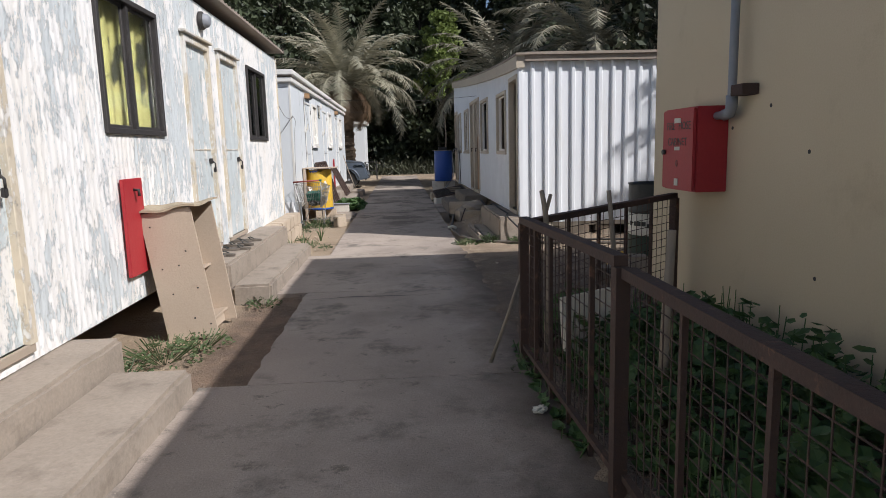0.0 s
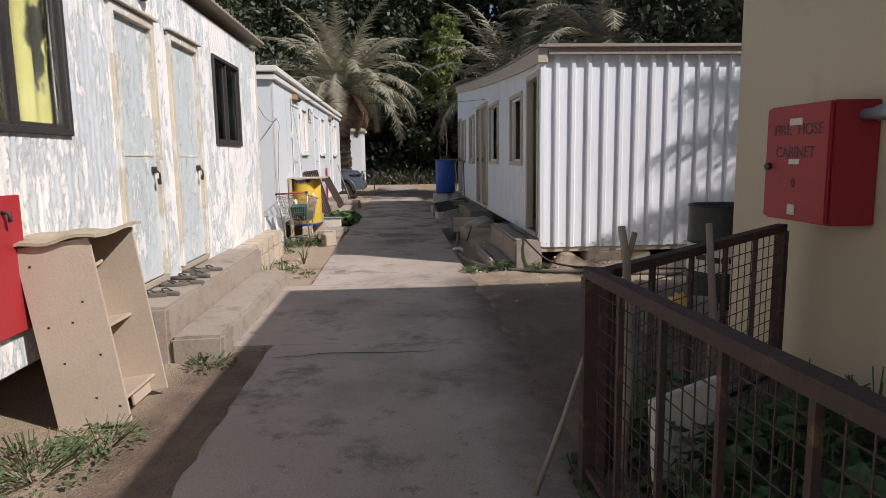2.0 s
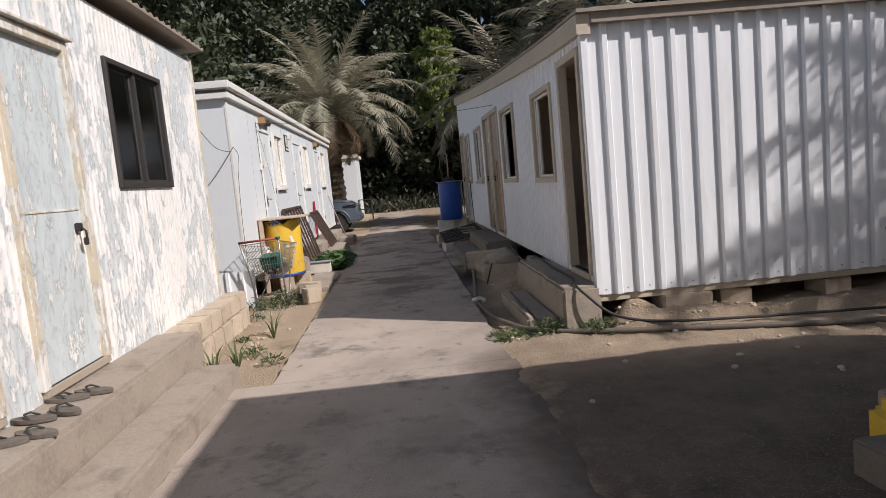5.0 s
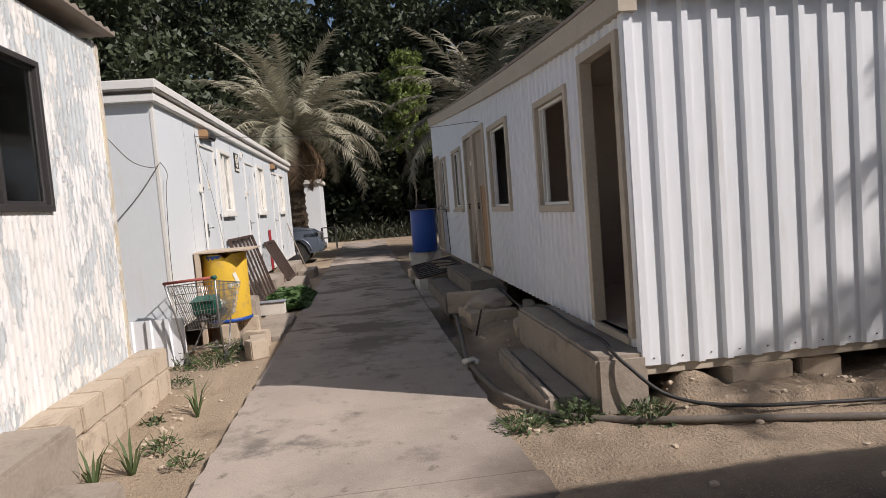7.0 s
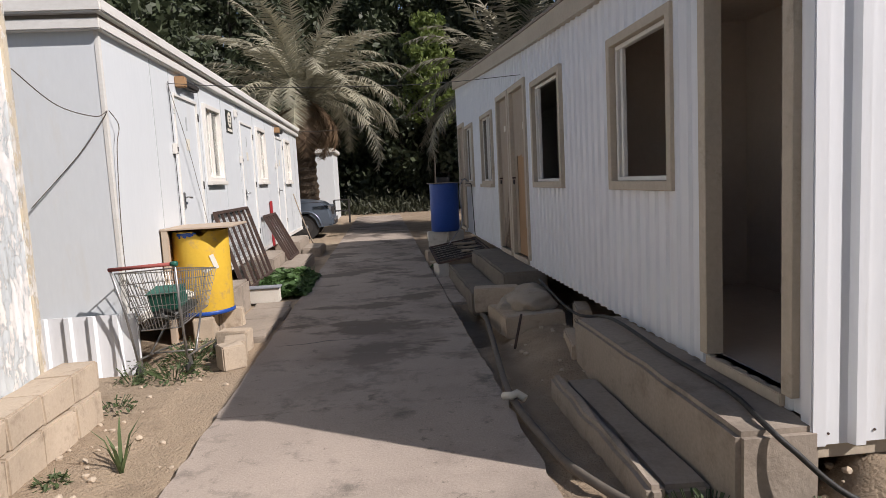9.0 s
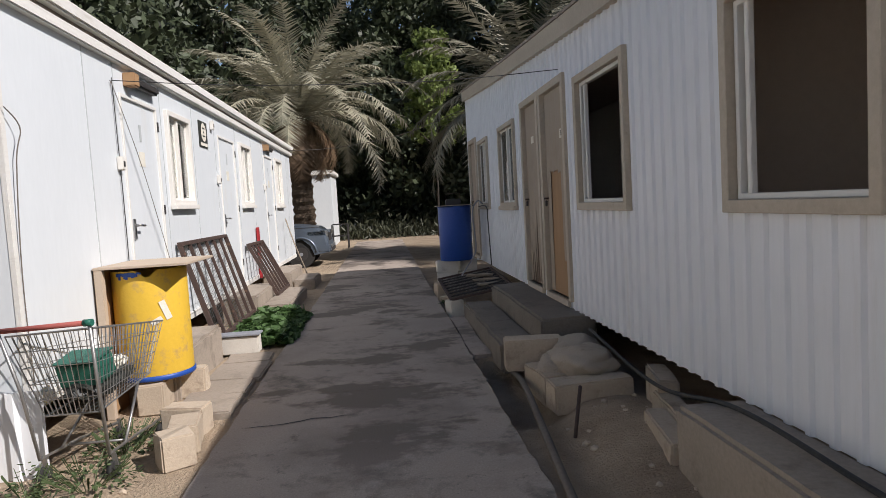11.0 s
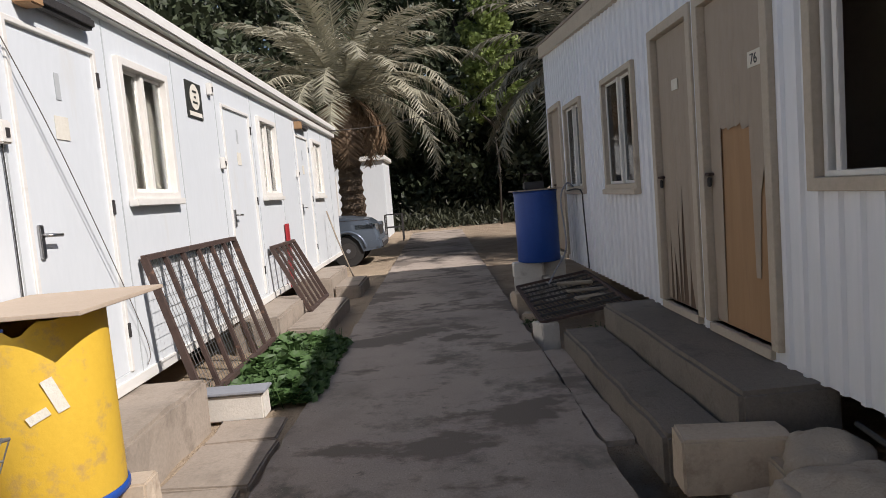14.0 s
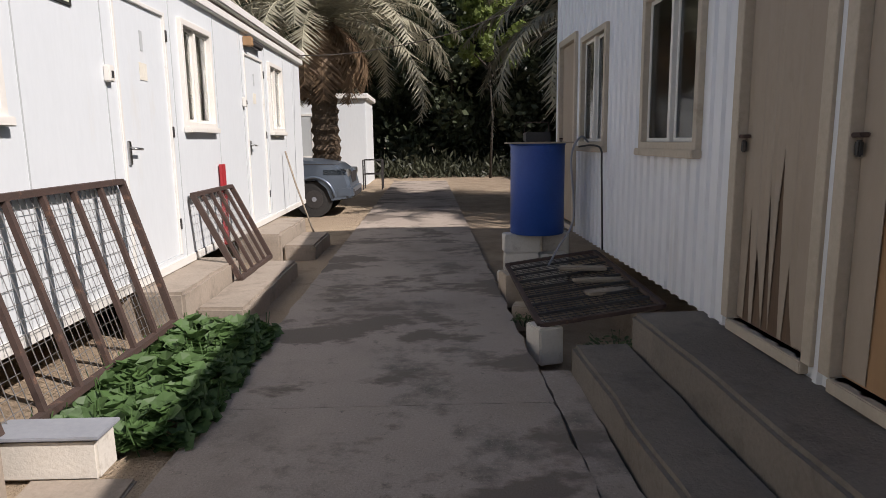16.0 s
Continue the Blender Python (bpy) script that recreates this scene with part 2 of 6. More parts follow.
M_PANEL_B = surface("white_panel", (0.67, 0.70, 0.71), (0.61, 0.64, 0.65), big=0.8, fine=25, rough=0.45, dirt=(0.60, 0.58, 0.52), dirt_at=(0.6, 0.85), stretch=(1, 1, 0.25), bump=0.06, dist=0.003)
M_GREY_B = surface("grey_panel", (0.46, 0.48, 0.48), (0.40, 0.42, 0.42), big=0.9, fine=25, rough=0.5, bump=0.06, dist=0.003)
M_FASCIA = surface("fascia_white", (0.74, 0.73, 0.69), (0.62, 0.60, 0.55), big=1.0, fine=20, rough=0.5, dirt=(0.40, 0.36, 0.29), dirt_at=(0.6, 0.8), stretch=(1, 0.3, 2), bump=0.08)
M_SHEET_C = surface("white_sheet_metal", (0.78, 0.79, 0.80), (0.68, 0.70, 0.71), big=0.8, fine=18, rough=0.42, dirt=(0.55, 0.51, 0.44), dirt_at=(0.60, 0.85), stretch=(1, 1, 0.15), bump=0.06, dist=0.004)
M_TRIM_C = surface("beige_trim", (0.52, 0.45, 0.35), (0.40, 0.34, 0.26), big=1.5, fine=30, rough=0.6, dirt=(0.24, 0.19, 0.13), dirt_at=(0.6, 0.78), bump=0.15)
M_UPVC = surface("cream_plastic", (0.73, 0.71, 0.66), (0.66, 0.63, 0.57), big=2, fine=20, rough=0.45, bump=0.05, dirt=(0.5, 0.42, 0.3), dirt_at=(0.62, 0.8))
M_ROOF = surface("roof_sheet", (0.32, 0.27, 0.22), (0.22, 0.18, 0.14), big=1.2, fine=15, rough=0.75, metal=0.0, bump=0.2)
M_BEIGE = surface("beige_render", (0.62, 0.52, 0.36), (0.56, 0.465, 0.315), big=0.6, fine=80, rough=0.9, dirt=(0.46, 0.37, 0.25), dirt_at=(0.58, 0.85), bump=0.2, dist=0.004)
M_RUST = surface("rusty_iron", (0.078, 0.045, 0.035), (0.05, 0.036, 0.03), big=4, fine=60, rough=0.8, dirt=(0.20, 0.11, 0.07), dirt_at=(0.58, 0.7), bump=0.4, dist=0.004)
M_DARK = surface("dark_iron", (0.05, 0.045, 0.042), (0.03, 0.028, 0.027), big=3, fine=40, rough=0.6, bump=0.2)
M_WIRE = surface("galvanised_wire", (0.42, 0.41, 0.39), (0.30, 0.29, 0.28), big=6, fine=60, rough=0.4, metal=0.8, bump=0.1)
M_RED = surface("red_paint", (0.40, 0.030, 0.035), (0.33, 0.024, 0.03), big=2, fine=30, rough=0.5, dirt=(0.26, 0.05, 0.045), dirt_at=(0.62, 0.8), bump=0.08)
M_GREYPIPE = surface("grey_pipe", (0.28, 0.29, 0.31), (0.22, 0.23, 0.25), big=3, fine=30, rough=0.5, bump=0.08)
M_YELLOW = surface("yellow_paint", (0.74, 0.48, 0.05), (0.66, 0.41, 0.04), big=2.5, fine=30, rough=0.6, dirt=(0.52, 0.33, 0.10), dirt_at=(0.54, 0.66), bump=0.1)
M_BLUE = surface("blue_plastic", (0.018, 0.075, 0.33), (0.014, 0.055, 0.25), big=2, fine=30, rough=0.42, bump=0.06, dirt=(0.06, 0.10, 0.25), dirt_at=(0.62, 0.8))
M_BLACK = surface("black_paint", (0.025, 0.027, 0.025), (0.04, 0.042, 0.036), big=2, fine=30, rough=0.5, bump=0.1)
M_DGREEN = surface("dark_green_paint", (0.022, 0.04, 0.026), (0.03, 0.045, 0.03), big=2, fine=30, rough=0.5, bump=0.1)
M_CHIP = surface("chipboard", (0.50, 0.405, 0.31), (0.42, 0.335, 0.25), big=2, fine=60, rough=0.8, dirt=(0.3, 0.22, 0.15), dirt_at=(0.62, 0.78), bump=0.15, dist=0.004)
M_WARPED = surface("warped_board", (0.44, 0.37, 0.26), (0.33, 0.27, 0.185), big=4, fine=40, rough=0.9, dirt=(0.27, 0.21, 0.14), dirt_at=(0.52, 0.68), bump=0.35, dist=0.006)
M_BLIND = surface("dusty_blind", (0.34, 0.31, 0.26), (0.25, 0.225, 0.19), big=2, fine=12, rough=0.9, stretch=(1, 1, 0.15), bump=0.2)
M_SPLIT = surface("bare_core_board", (0.16, 0.105, 0.065), (0.09, 0.06, 0.04), big=2, fine=18, rough=0.9, stretch=(1, 1, 0.1), bump=0.3)
M_PLY = surface("plywood", (0.39, 0.235, 0.12), (0.28, 0.165, 0.08), big=1.5, fine=14, rough=0.75, stretch=(1, 1, 0.12), bump=0.15, dirt=(0.22, 0.14, 0.08), dirt_at=(0.62, 0.76))
M_OLDDOOR = surface("weathered_door", (0.38, 0.315, 0.245), (0.33, 0.27, 0.205), big=1.4, fine=16, rough=0.8, stretch=(1, 1, 0.3), bump=0.15, dirt=(0.25, 0.2, 0.15), dirt_at=(0.62, 0.8))
M_WOOD = surface("grey_wood", (0.36, 0.30, 0.23), (0.22, 0.18, 0.135), big=3, fine=30, rough=0.9, stretch=(1, 1, 0.2), bump=0.5)
M_INSIDE = surface("room_panel", (0.55, 0.475, 0.40), (0.46, 0.395, 0.33), big=1, fine=15, rough=0.7, bump=0.1)
M_CURTAIN = blotched("yellow_curtain", (0.46, 0.42, 0.15), (0.03, 0.03, 0.02), 2.6, 0.55, 0.59, stretch=(1, 1.6, 0.7))
M_GLASS = glass("window_glass", (0.80, 0.84, 0.84))
M_TINT = glass("tinted_glass", (0.25, 0.28, 0.29))
M_CHROME = surface("steel", (0.5, 0.5, 0.5), (0.42, 0.41, 0.40), big=8, fine=60, rough=0.3, metal=1.0, bump=0.05)
M_CABLE = surface("black_cable", (0.02, 0.02, 0.02), (0.035, 0.033, 0.03), rough=0.6)
M_HOSE = surface("dusty_hose", (0.10, 0.085, 0.07), (0.16, 0.135, 0.11), big=4, fine=30, rough=0.8)
M_PAPER = surface("paper", (0.72, 0.69, 0.6), (0.62, 0.58, 0.48), big=8, fine=40, rough=0.8)
M_BARK = surface("palm_bark", (0.20, 0.145, 0.095), (0.10, 0.07, 0.045), big=3, fine=14, rough=0.95, bump=0.9, dist=0.03, vary=0.25)
M_TREEBARK = surface("dark_bark", (0.07, 0.06, 0.048), (0.04, 0.034, 0.028), big=3, fine=20, rough=0.95, bump=0.6, dist=0.02)
M_FROND = leafy("palm_frond", (0.37, 0.345, 0.25), (0.25, 0.24, 0.17), vary=0.4)
M_DRYFROND = leafy("dry_frond", (0.33, 0.22, 0.13), (0.21, 0.14, 0.085), vary=0.3)
M_LEAF = leafy("dark_leaf", (0.06, 0.074, 0.038), (0.032, 0.042, 0.022), vary=0.7, through_light=0.15)
M_LIGHTLEAF = leafy("light_leaf", (0.22, 0.27, 0.08), (0.14, 0.19, 0.05), vary=0.4, through_light=0.4)
# scrub colour is kept dim to carry the shade below the trees
M_SCRUB = leafy("scrub_leaf", (0.07, 0.075, 0.045), (0.045, 0.05, 0.03), vary=0.5)
M_CREEPER = leafy("creeper_leaf", (0.085, 0.15, 0.045), (0.055, 0.105, 0.034), vary=0.35)
M_WEED = leafy("weed_leaf", (0.10, 0.14, 0.055), (0.07, 0.10, 0.04), vary=0.3)
M_CARPAINT = surface("silver_paint", (0.15, 0.18, 0.22), (0.12, 0.15, 0.19), big=1, fine=40, rough=0.3, metal=0.5, bump=0.02)
M_RUBBER = surface("rubber", (0.02, 0.02, 0.02), (0.035, 0.033, 0.03), rough=0.85)
M_BAG = surface("sack_cloth", (0.42, 0.36, 0.29), (0.32, 0.27, 0.21), big=3, fine=90, rough=0.95, bump=0.5, dirt=(0.24, 0.19, 0.15), dirt_at=(0.56, 0.72))
M_TEAL = surface("green_plastic", (0.02, 0.13, 0.09), (0.016, 0.1, 0.07), rough=0.5)


# ---- building helpers ----
def link_mesh(name, bm, material):
    me = bpy.data.meshes.new(name)
    bm.normal_update()
    bm.to_mesh(me)
    bm.free()
    me.materials.append(material)
    return new(name, me)


def part(name, bm, material, parent, label=""):
    ob = link_mesh(name, bm, material)
    ob.parent = parent
    return tagged(ob, label)


def thing(name, label, category, at=(0, 0, 0), group="", kind=""):
    """An empty at the base of a thing. Its parts are built about the world's origin, so it stays there."""
    ob = new(name)
    ob.empty_display_size = 0.1
    return tagged(ob, label, category, group, kind)


def solo(name, bm, material, label, category, group="", kind=""):
    return tagged(link_mesh(name, bm, material), label, category, group, kind)


def box(bm, x0, x1, y0, y1, z0, z1, bevel=0.0, m=None, jit=0.0):
    vs = [bm.verts.new((x, y, z)) for x in (x0, x1) for y in (y0, y1) for z in (z0, z1)]
    if jit:
        for v in vs:
            v.co += Vector((random.uniform(-jit, jit), random.uniform(-jit, jit), random.uniform(-jit, jit)))
    if m is not None:
        for v in vs:
            v.co = m @ v.co
    fs = [bm.faces.new([vs[i] for i in q]) for q in ((0, 1, 3, 2), (4, 6, 7, 5), (0, 4, 5, 1), (2, 3, 7, 6), (0, 2, 6, 4), (1, 5, 7, 3))]
    if bevel:
        edges = list({e for f in fs for e in f.edges})
        bmesh.ops.bevel(bm, geom=edges, offset=bevel, segments=2, affect="EDGES", clamp_overlap=True)
    return bm


def nb(*a, **k):
    return box(bmesh.new(), *a, **k)


def tube(bm, pts, r, seg=8, r_end=None, cap=True):
    """A round tube through the points."""
    pts = [Vector(p) for p in pts]
    rings = []
    up = Vector((0.13, 0.21, 0.97))
    for i, p in enumerate(pts):
        d = (pts[min(i + 1, len(pts) - 1)] - pts[max(i - 1, 0)]).normalized()
        a = d.cross(up)
        if a.length < 0.05:
            a = d.cross(Vector((1, 0, 0)))
        a.normalize()
        b = d.cross(a)
        rr = r if r_end is None else r + (r_end - r) * i / (len(pts) - 1)
        rings.append([bm.verts.new(p + (a * math.cos(2 * math.pi * k / seg) + b * math.sin(2 * math.pi * k / seg)) * rr) for k in range(seg)])
    for r0, r1 in zip(rings, rings[1:]):
        for k in range(seg):
            f = bm.faces.new((r0[k], r0[(k + 1) % seg], r1[(k + 1) % seg], r1[k]))
            f.smooth = seg > 5
    if cap:
        bm.faces.new(rings[0][::-1])
        bm.faces.new(rings[-1])
    return bm


def turned(bm, cx, cy, prof, seg=32, wob=0.0):
    """A turned body about a vertical axis from (radius, z) pairs."""
    rings = [[bm.verts.new((cx + r * math.cos(2 * math.pi * k / seg), cy + r * math.sin(2 * math.pi * k / seg), z + wob * math.sin(k * 1.9) * (i == len(prof) - 1))) for k in range(seg)] for i, (r, z) in enumerate(prof)]
    for r0, r1 in zip(rings, rings[1:]):
        for k in range(seg):
            bm.faces.new((r0[k], r0[(k + 1) % seg], r1[(k + 1) % seg], r1[k])).smooth = True
    return bm, rings


def beam(bm, p, q, w, h, up=(0, 0, 1)):
    """A bar of rectangular section from p to q."""
    p, q = Vector(p), Vector(q)
    d = (q - p).normalized()
    a = d.cross(Vector(up))
    if a.length < 0.01:
        a = d.cross(Vector((0, 1, 0)))
    a.normalize()
    b = a.cross(d)
    vs = [bm.verts.new(c + a * sx * w / 2 + b * sz * h / 2) for c in (p, q) for sx in (-1, 1) for sz in (-1, 1)]
    for f in ((0, 1, 3, 2), (4, 6, 7, 5), (0, 4, 5, 1), (2, 3, 7, 6), (0, 2, 6, 4), (1, 5, 7, 3)):
        bm.faces.new([vs[i] for i in f])
    return bm


def trapezoid(period, depth):
    """A ribbed profile: flat pans with raised ribs."""
    def us(a, b):
        out, k = [a], math.floor(a / period)
        while k * period < b:
            for f, v in ((0.0, 0), (0.62, 0), (0.69, 1), (0.90, 1), (0.98, 0)):
                u = (k + f) * period
                if a < u < b:
                    out.append(u)
            k += 1
        return out + [b]

    def v(u):
        f = (u / period) % 1
        if f < 0.62 or f > 0.98:
            return 0.0
        if f < 0.69:
            return depth * (f - 0.62) / 0.07
        return depth if f < 0.90 else depth * (0.98 - f) / 0.08
    return us, v


def waves(period, depth):
    def us(a, b):
        n = max(2, int((b - a) / period * 6))
        return [a + (b - a) * i / n for i in range(n + 1)]
    return us, lambda u: depth * 0.5 * (1 + math.sin(2 * math.pi * u / period))


def flat():
    return (lambda a, b: [a, b]), (lambda u: 0.0)


def wall_sheet(bm, put, u0, u1, z0, top, profile, holes=(), thick=0.05, sag=0.0):
    """A wall from u0 to u1 with openings (ua, ub, za, zb). put maps (u, out, z) to the world."""
    us, vof = profile
    topf = top if callable(top) else (lambda u: top)
    cuts = sorted({u0, u1, *[h[0] for h in holes], *[h[1] for h in holes]})

    def segment(a, b, za, zb):
        pts = us(a, b)
        grid = []
        for u in pts:
            z1 = topf(u) if zb is None else zb
            grid.append([bm.verts.new(put(u, o, z)) for o, z in ((vof(u), za), (vof(u), z1), (-thick, z1), (-thick, za))])
        for g, h in zip(grid, grid[1:]):
            for k in range(4):
                bm.faces.new((g[k], h[k], h[(k + 1) % 4], g[(k + 1) % 4]))
        bm.faces.new(grid[0])
        bm.faces.new(grid[-1][::-1])
    for a, b in zip(cuts, cuts[1:]):
        mid = (a + b) / 2
        hole = [h for h in holes if h[0] < mid < h[1]]
        if not hole:
            segment(a, b, z0, None)
        else:
            ha = hole[0]
            if ha[2] > z0 + 0.01:
                segment(a, b, z0, ha[2])
            segment(a, b, ha[3], None)
    bmesh.ops.remove_doubles(bm, verts=bm.verts, dist=0.0004)
    bmesh.ops.recalc_face_normals(bm, faces=bm.faces)
    return bm


def facing_east(x):
    return lambda u, o, z: (x + o, u, z)


def facing_west(x):
    return lambda u, o, z: (x - o, u, z)


def facing_south(y):
    return lambda u, o, z: (u, y - o, z)


def wbox(put, u0, u1, o0, o1, z0, z1, bevel=0.0):
    """A box on a wall: along it, out of it, and up."""
    bm = bmesh.new()
    p, q = Vector(put(u0, o0, z0)), Vector(put(u1, o1, z1))
    return box(bm, min(p.x, q.x), max(p.x, q.x), min(p.y, q.y), max(p.y, q.y), z0, z1, bevel)


def frame_bars(put, u0, u1, z0, z1, w, o0, o1, bottom=True):
    """Four bars of width w round an opening, lapping 4 mm over its edge."""
    u0, u1, z1, z0 = u0 + 0.004, u1 - 0.004, z1 - 0.004, z0 + (0.004 if bottom else 0)
    bm = bmesh.new()
    if bottom:
        outer = [(u0 - w, z0 - w), (u1 + w, z0 - w), (u1 + w, z1 + w), (u0 - w, z1 + w)]
    else:
        outer = [(u0 - w, z0), (u1 + w, z0), (u1 + w, z1 + w), (u0 - w, z1 + w)]
    inner = [(u0, z0), (u1, z0), (u1, z1), (u0, z1)]
    V = {(n, k, o): bm.verts.new(put(u, o, z)) for n, loop in (("o", outer), ("i", inner)) for k, (u, z) in enumerate(loop) for o in (o0, o1)}
    for k in range(4):
        if k == 0 and not bottom:
            continue
        q = (k + 1) % 4
        for o in (o0, o1):
            bm.faces.new((V["o", k, o], V["o", q, o], V["i", q, o], V["i", k, o]))
        for n in ("o", "i"):
            bm.faces.new((V[n, k, o0], V[n, q, o0], V[n, q, o1], V[n, k, o1]))
    if not bottom:
        for k in (0, 1):
            bm.faces.new((V["o", k, o0], V["o", k, o1], V["i", k, o1], V["i", k, o0]))
    bmesh.ops.recalc_face_normals(bm, faces=bm.faces)
    bmesh.ops.bevel(bm, geom=[e for e in bm.edges if e.calc_face_angle(0) > 0.5], offset=0.004, segments=1, affect="EDGES", clamp_overlap=True)
    return bm


# ---- ground and walkway ----
def ground_height(x, y):
    z = -0.045 + 0.022 * noise.noise((x * 1.3, y * 1.3, 0)) + 0.012 * noise.noise((x * 5, y * 5, 3)) + 0.005 * noise.noise((x * 17, y * 17, 5))
    if x > 0.5 and y < 10.6:                       # trodden yard, level with the walkway
        k = min(1, (x - 0.5) / 0.5) * min(1, max(0, (10.6 - y) / 0.6))
        z += 0.055 * k
    if 0.86 < x < 1.42 and 13.5 < y < 15.5:        # trench beside the walkway
        z -= 0.20 * min(1, (x - 0.86) / 0.04, (1.42 - x) / 0.2) * min(1, (y - 13.5) / 0.5, (15.5 - y) / 0.05)
    if 0.86 < x < 1.9 and 17.75 < y < 20.4:
        z -= 0.16 * min(1, (x - 0.86) / 0.04) * min(1, (y - 17.75) / 0.1, (20.4 - y) / 0.5)
    if 1.15 < x < 2.1 and 11.8 < y < 14.2:         # soil heap
        z += 0.16 * math.sin(math.pi * (x - 1.15) / 0.95) * math.sin(math.pi * (y - 11.8) / 2.4)
    if x > 1.9 and 9.9 < y < 11.2:                 # rubbly bank under the cabin
        z += (0.08 + 0.06 * noise.noise((x * 3, y * 3, 9))) * min(1, (x - 1.9) / 0.3)
    if x > 0.95 and 8.8 < y < 11.4:                # loose clods
        z += 0.028 * max(0.0, noise.noise((x * 6.5, y * 6.5, 21))) + 0.014 * noise.noise((x * 13, y * 13, 8))
    if 2.0 < x < 2.45 and 9.95 < y < 10.5:         # heap under the corner
        z += 0.14 * math.sin(math.pi * (x - 2.0) / 0.45) * math.sin(math.pi * (y - 9.95) / 0.55)
    if x > 0.9 and y < 5.2:                        # planted bed
        z += 0.05
    if x < -1.5 and 10 < y < 13.4:
        z += 0.03
    if -1.14 < x < 0.86 and y > 4.4:
        z = min(z, -0.05) if x < 0.62 or y > 10.6 else z
    return z


def spread(lo, hi, step, near_lo, near_hi):
    out = list(np.arange(near_lo, near_hi + 1e-6, step))
    a, s = near_lo, step
    while a > lo:
        s *= 1.5
        a = max(lo, a - s)
        out.insert(0, a)
    a, s = near_hi, step
    while a < hi:
        s *= 1.5
        a = min(hi, a + s)
        out.append(a)
    return out


gx, gy = spread(-900, 900, 0.055, -2.8, 4.4), spread(-900, 1500, 0.07, 1.5, 21.0)
verts = [(x, y, ground_height(x, y)) for y in gy for x in gx]
nx = len(gx)
faces = [(j * nx + i, j * nx + i + 1, (j + 1) * nx + i + 1, (j + 1) * nx + i) for j in range(len(gy) - 1) for i in range(nx - 1)]
me = bpy.data.meshes.new("ground")
me.from_pydata(verts, [], faces)
me.polygons.foreach_set("use_smooth", [True] * len(faces))
me.materials.append(M_SAND)
ground = tagged(new("ground", me), "sandy trodden ground with dry soil and grit", "ground", kind="structure")

walkway = thing("walkway", "cracked grey concrete walkway between the cabins", "walkway", kind="structure")


def slab(x0, x1, y0, y1, z=0.0):
    """A cast slab with a slightly ragged rim."""
    bm = bmesh.new()
    n = max(2, int((y1 - y0) / 0.12))
    rim = [(x0 + random.uniform(-0.012, 0.012), y0 + (y1 - y0) * i / n) for i in range(n + 1)]
    rim += [(x1 + random.uniform(-0.015, 0.015), y1 - (y1 - y0) * i / n) for i in range(n + 1)]
    top = [bm.verts.new((x, y, z)) for x, y in rim]
    low = [bm.verts.new((x, y, z - 0.14)) for x, y in rim]
    bm.faces.new(top)
    bm.faces.new(low[::-1])
    for i in range(len(rim)):
        j = (i + 1) % len(rim)
        bm.faces.new((top[j], top[i], low[i], low[j]))
    bmesh.ops.recalc_face_normals(bm, faces=bm.faces)
    return part("slab", bm, M_CONC, walkway)


ys = [6.9, 9.42, 12.0, 14.6, 17.2, 19.8, 22.4, 25.0, 28.0, 31.0, 34.0, 38.0]
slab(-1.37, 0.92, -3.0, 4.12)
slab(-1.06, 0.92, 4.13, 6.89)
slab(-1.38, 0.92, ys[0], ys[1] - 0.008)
for a, b in zip(ys[1:], ys[2:]):
    slab(-1.09, 0.87, a, b - 0.008)
slab(0.888, 1.07, 15.52, 17.72, -0.006)


# ---- steps and blocks ----
def worn_block(bm, x0, x1, y0, y1, z0, z1, bevel=0.025, jit=0.008):
    """A concrete block with broken arrises."""
    n0 = len(bm.verts)
    box(bm, x0, x1, y0, y1, z0, z1)
    bm.verts.ensure_lookup_table()
    geom = bm.verts[n0:]
    es = list({e for v in geom for e in v.link_edges})
    cuts = max(1, min(8, int((y1 - y0) / 0.25)))
    long_edges = [e for e in es if abs(e.verts[0].co.y - e.verts[1].co.y) > 0.5 * (y1 - y0)]
    bmesh.ops.subdivide_edges(bm, edges=long_edges, cuts=cuts, use_grid_fill=True)
    bm.verts.ensure_lookup_table()
    for v in bm.verts[n0:]:
        v.co += Vector((random.uniform(-jit, jit), random.uniform(-jit, jit), random.uniform(-jit, jit)))
    es = [e for e in {e for v in bm.verts[n0:] for e in v.link_edges} if len(e.link_faces) == 2 and e.calc_face_angle(0) > 0.7]
    bmesh.ops.bevel(bm, geom=es, offset=bevel, segments=2, affect="EDGES", clamp_overlap=True)
    return bm


def door_step(label, *treads, mat=M_STEP):
    st = thing("door_step", label, "step", kind="structure")
    for t in treads:
        part("tread", worn_block(bmesh.new(), *t), mat, st)
    return st


door_step("pale worn concrete double step below a cream door frame", (-2.30, -1.88, 1.7, 4.27, -0.1, 0.33), (-1.875, -1.37, 0.9, 4.02, -0.1, 0.17))
door_step("long worn concrete double step with slippers on it", (-2.30, -1.78, 6.62, 10.0, -0.1, 0.40), (-1.775, -1.38, 6.62, 9.62, -0.1, 0.17))
door_step("concrete step beside the yellow drum", (-2.30, -1.72, 14.9, 16.42, -0.1, 0.33))
door_step("concrete double step behind the iron racks", (-2.30, -1.78, 18.75, 20.35, -0.1, 0.33), (-1.775, -1.36, 18.95, 21.1, -0.1, 0.15))
door_step("far concrete double step below a white door", (-2.30, -1.75, 22.0, 23.8, -0.1, 0.33), (-1.745, -1.32, 22.1, 23.4, -0.1, 0.16))
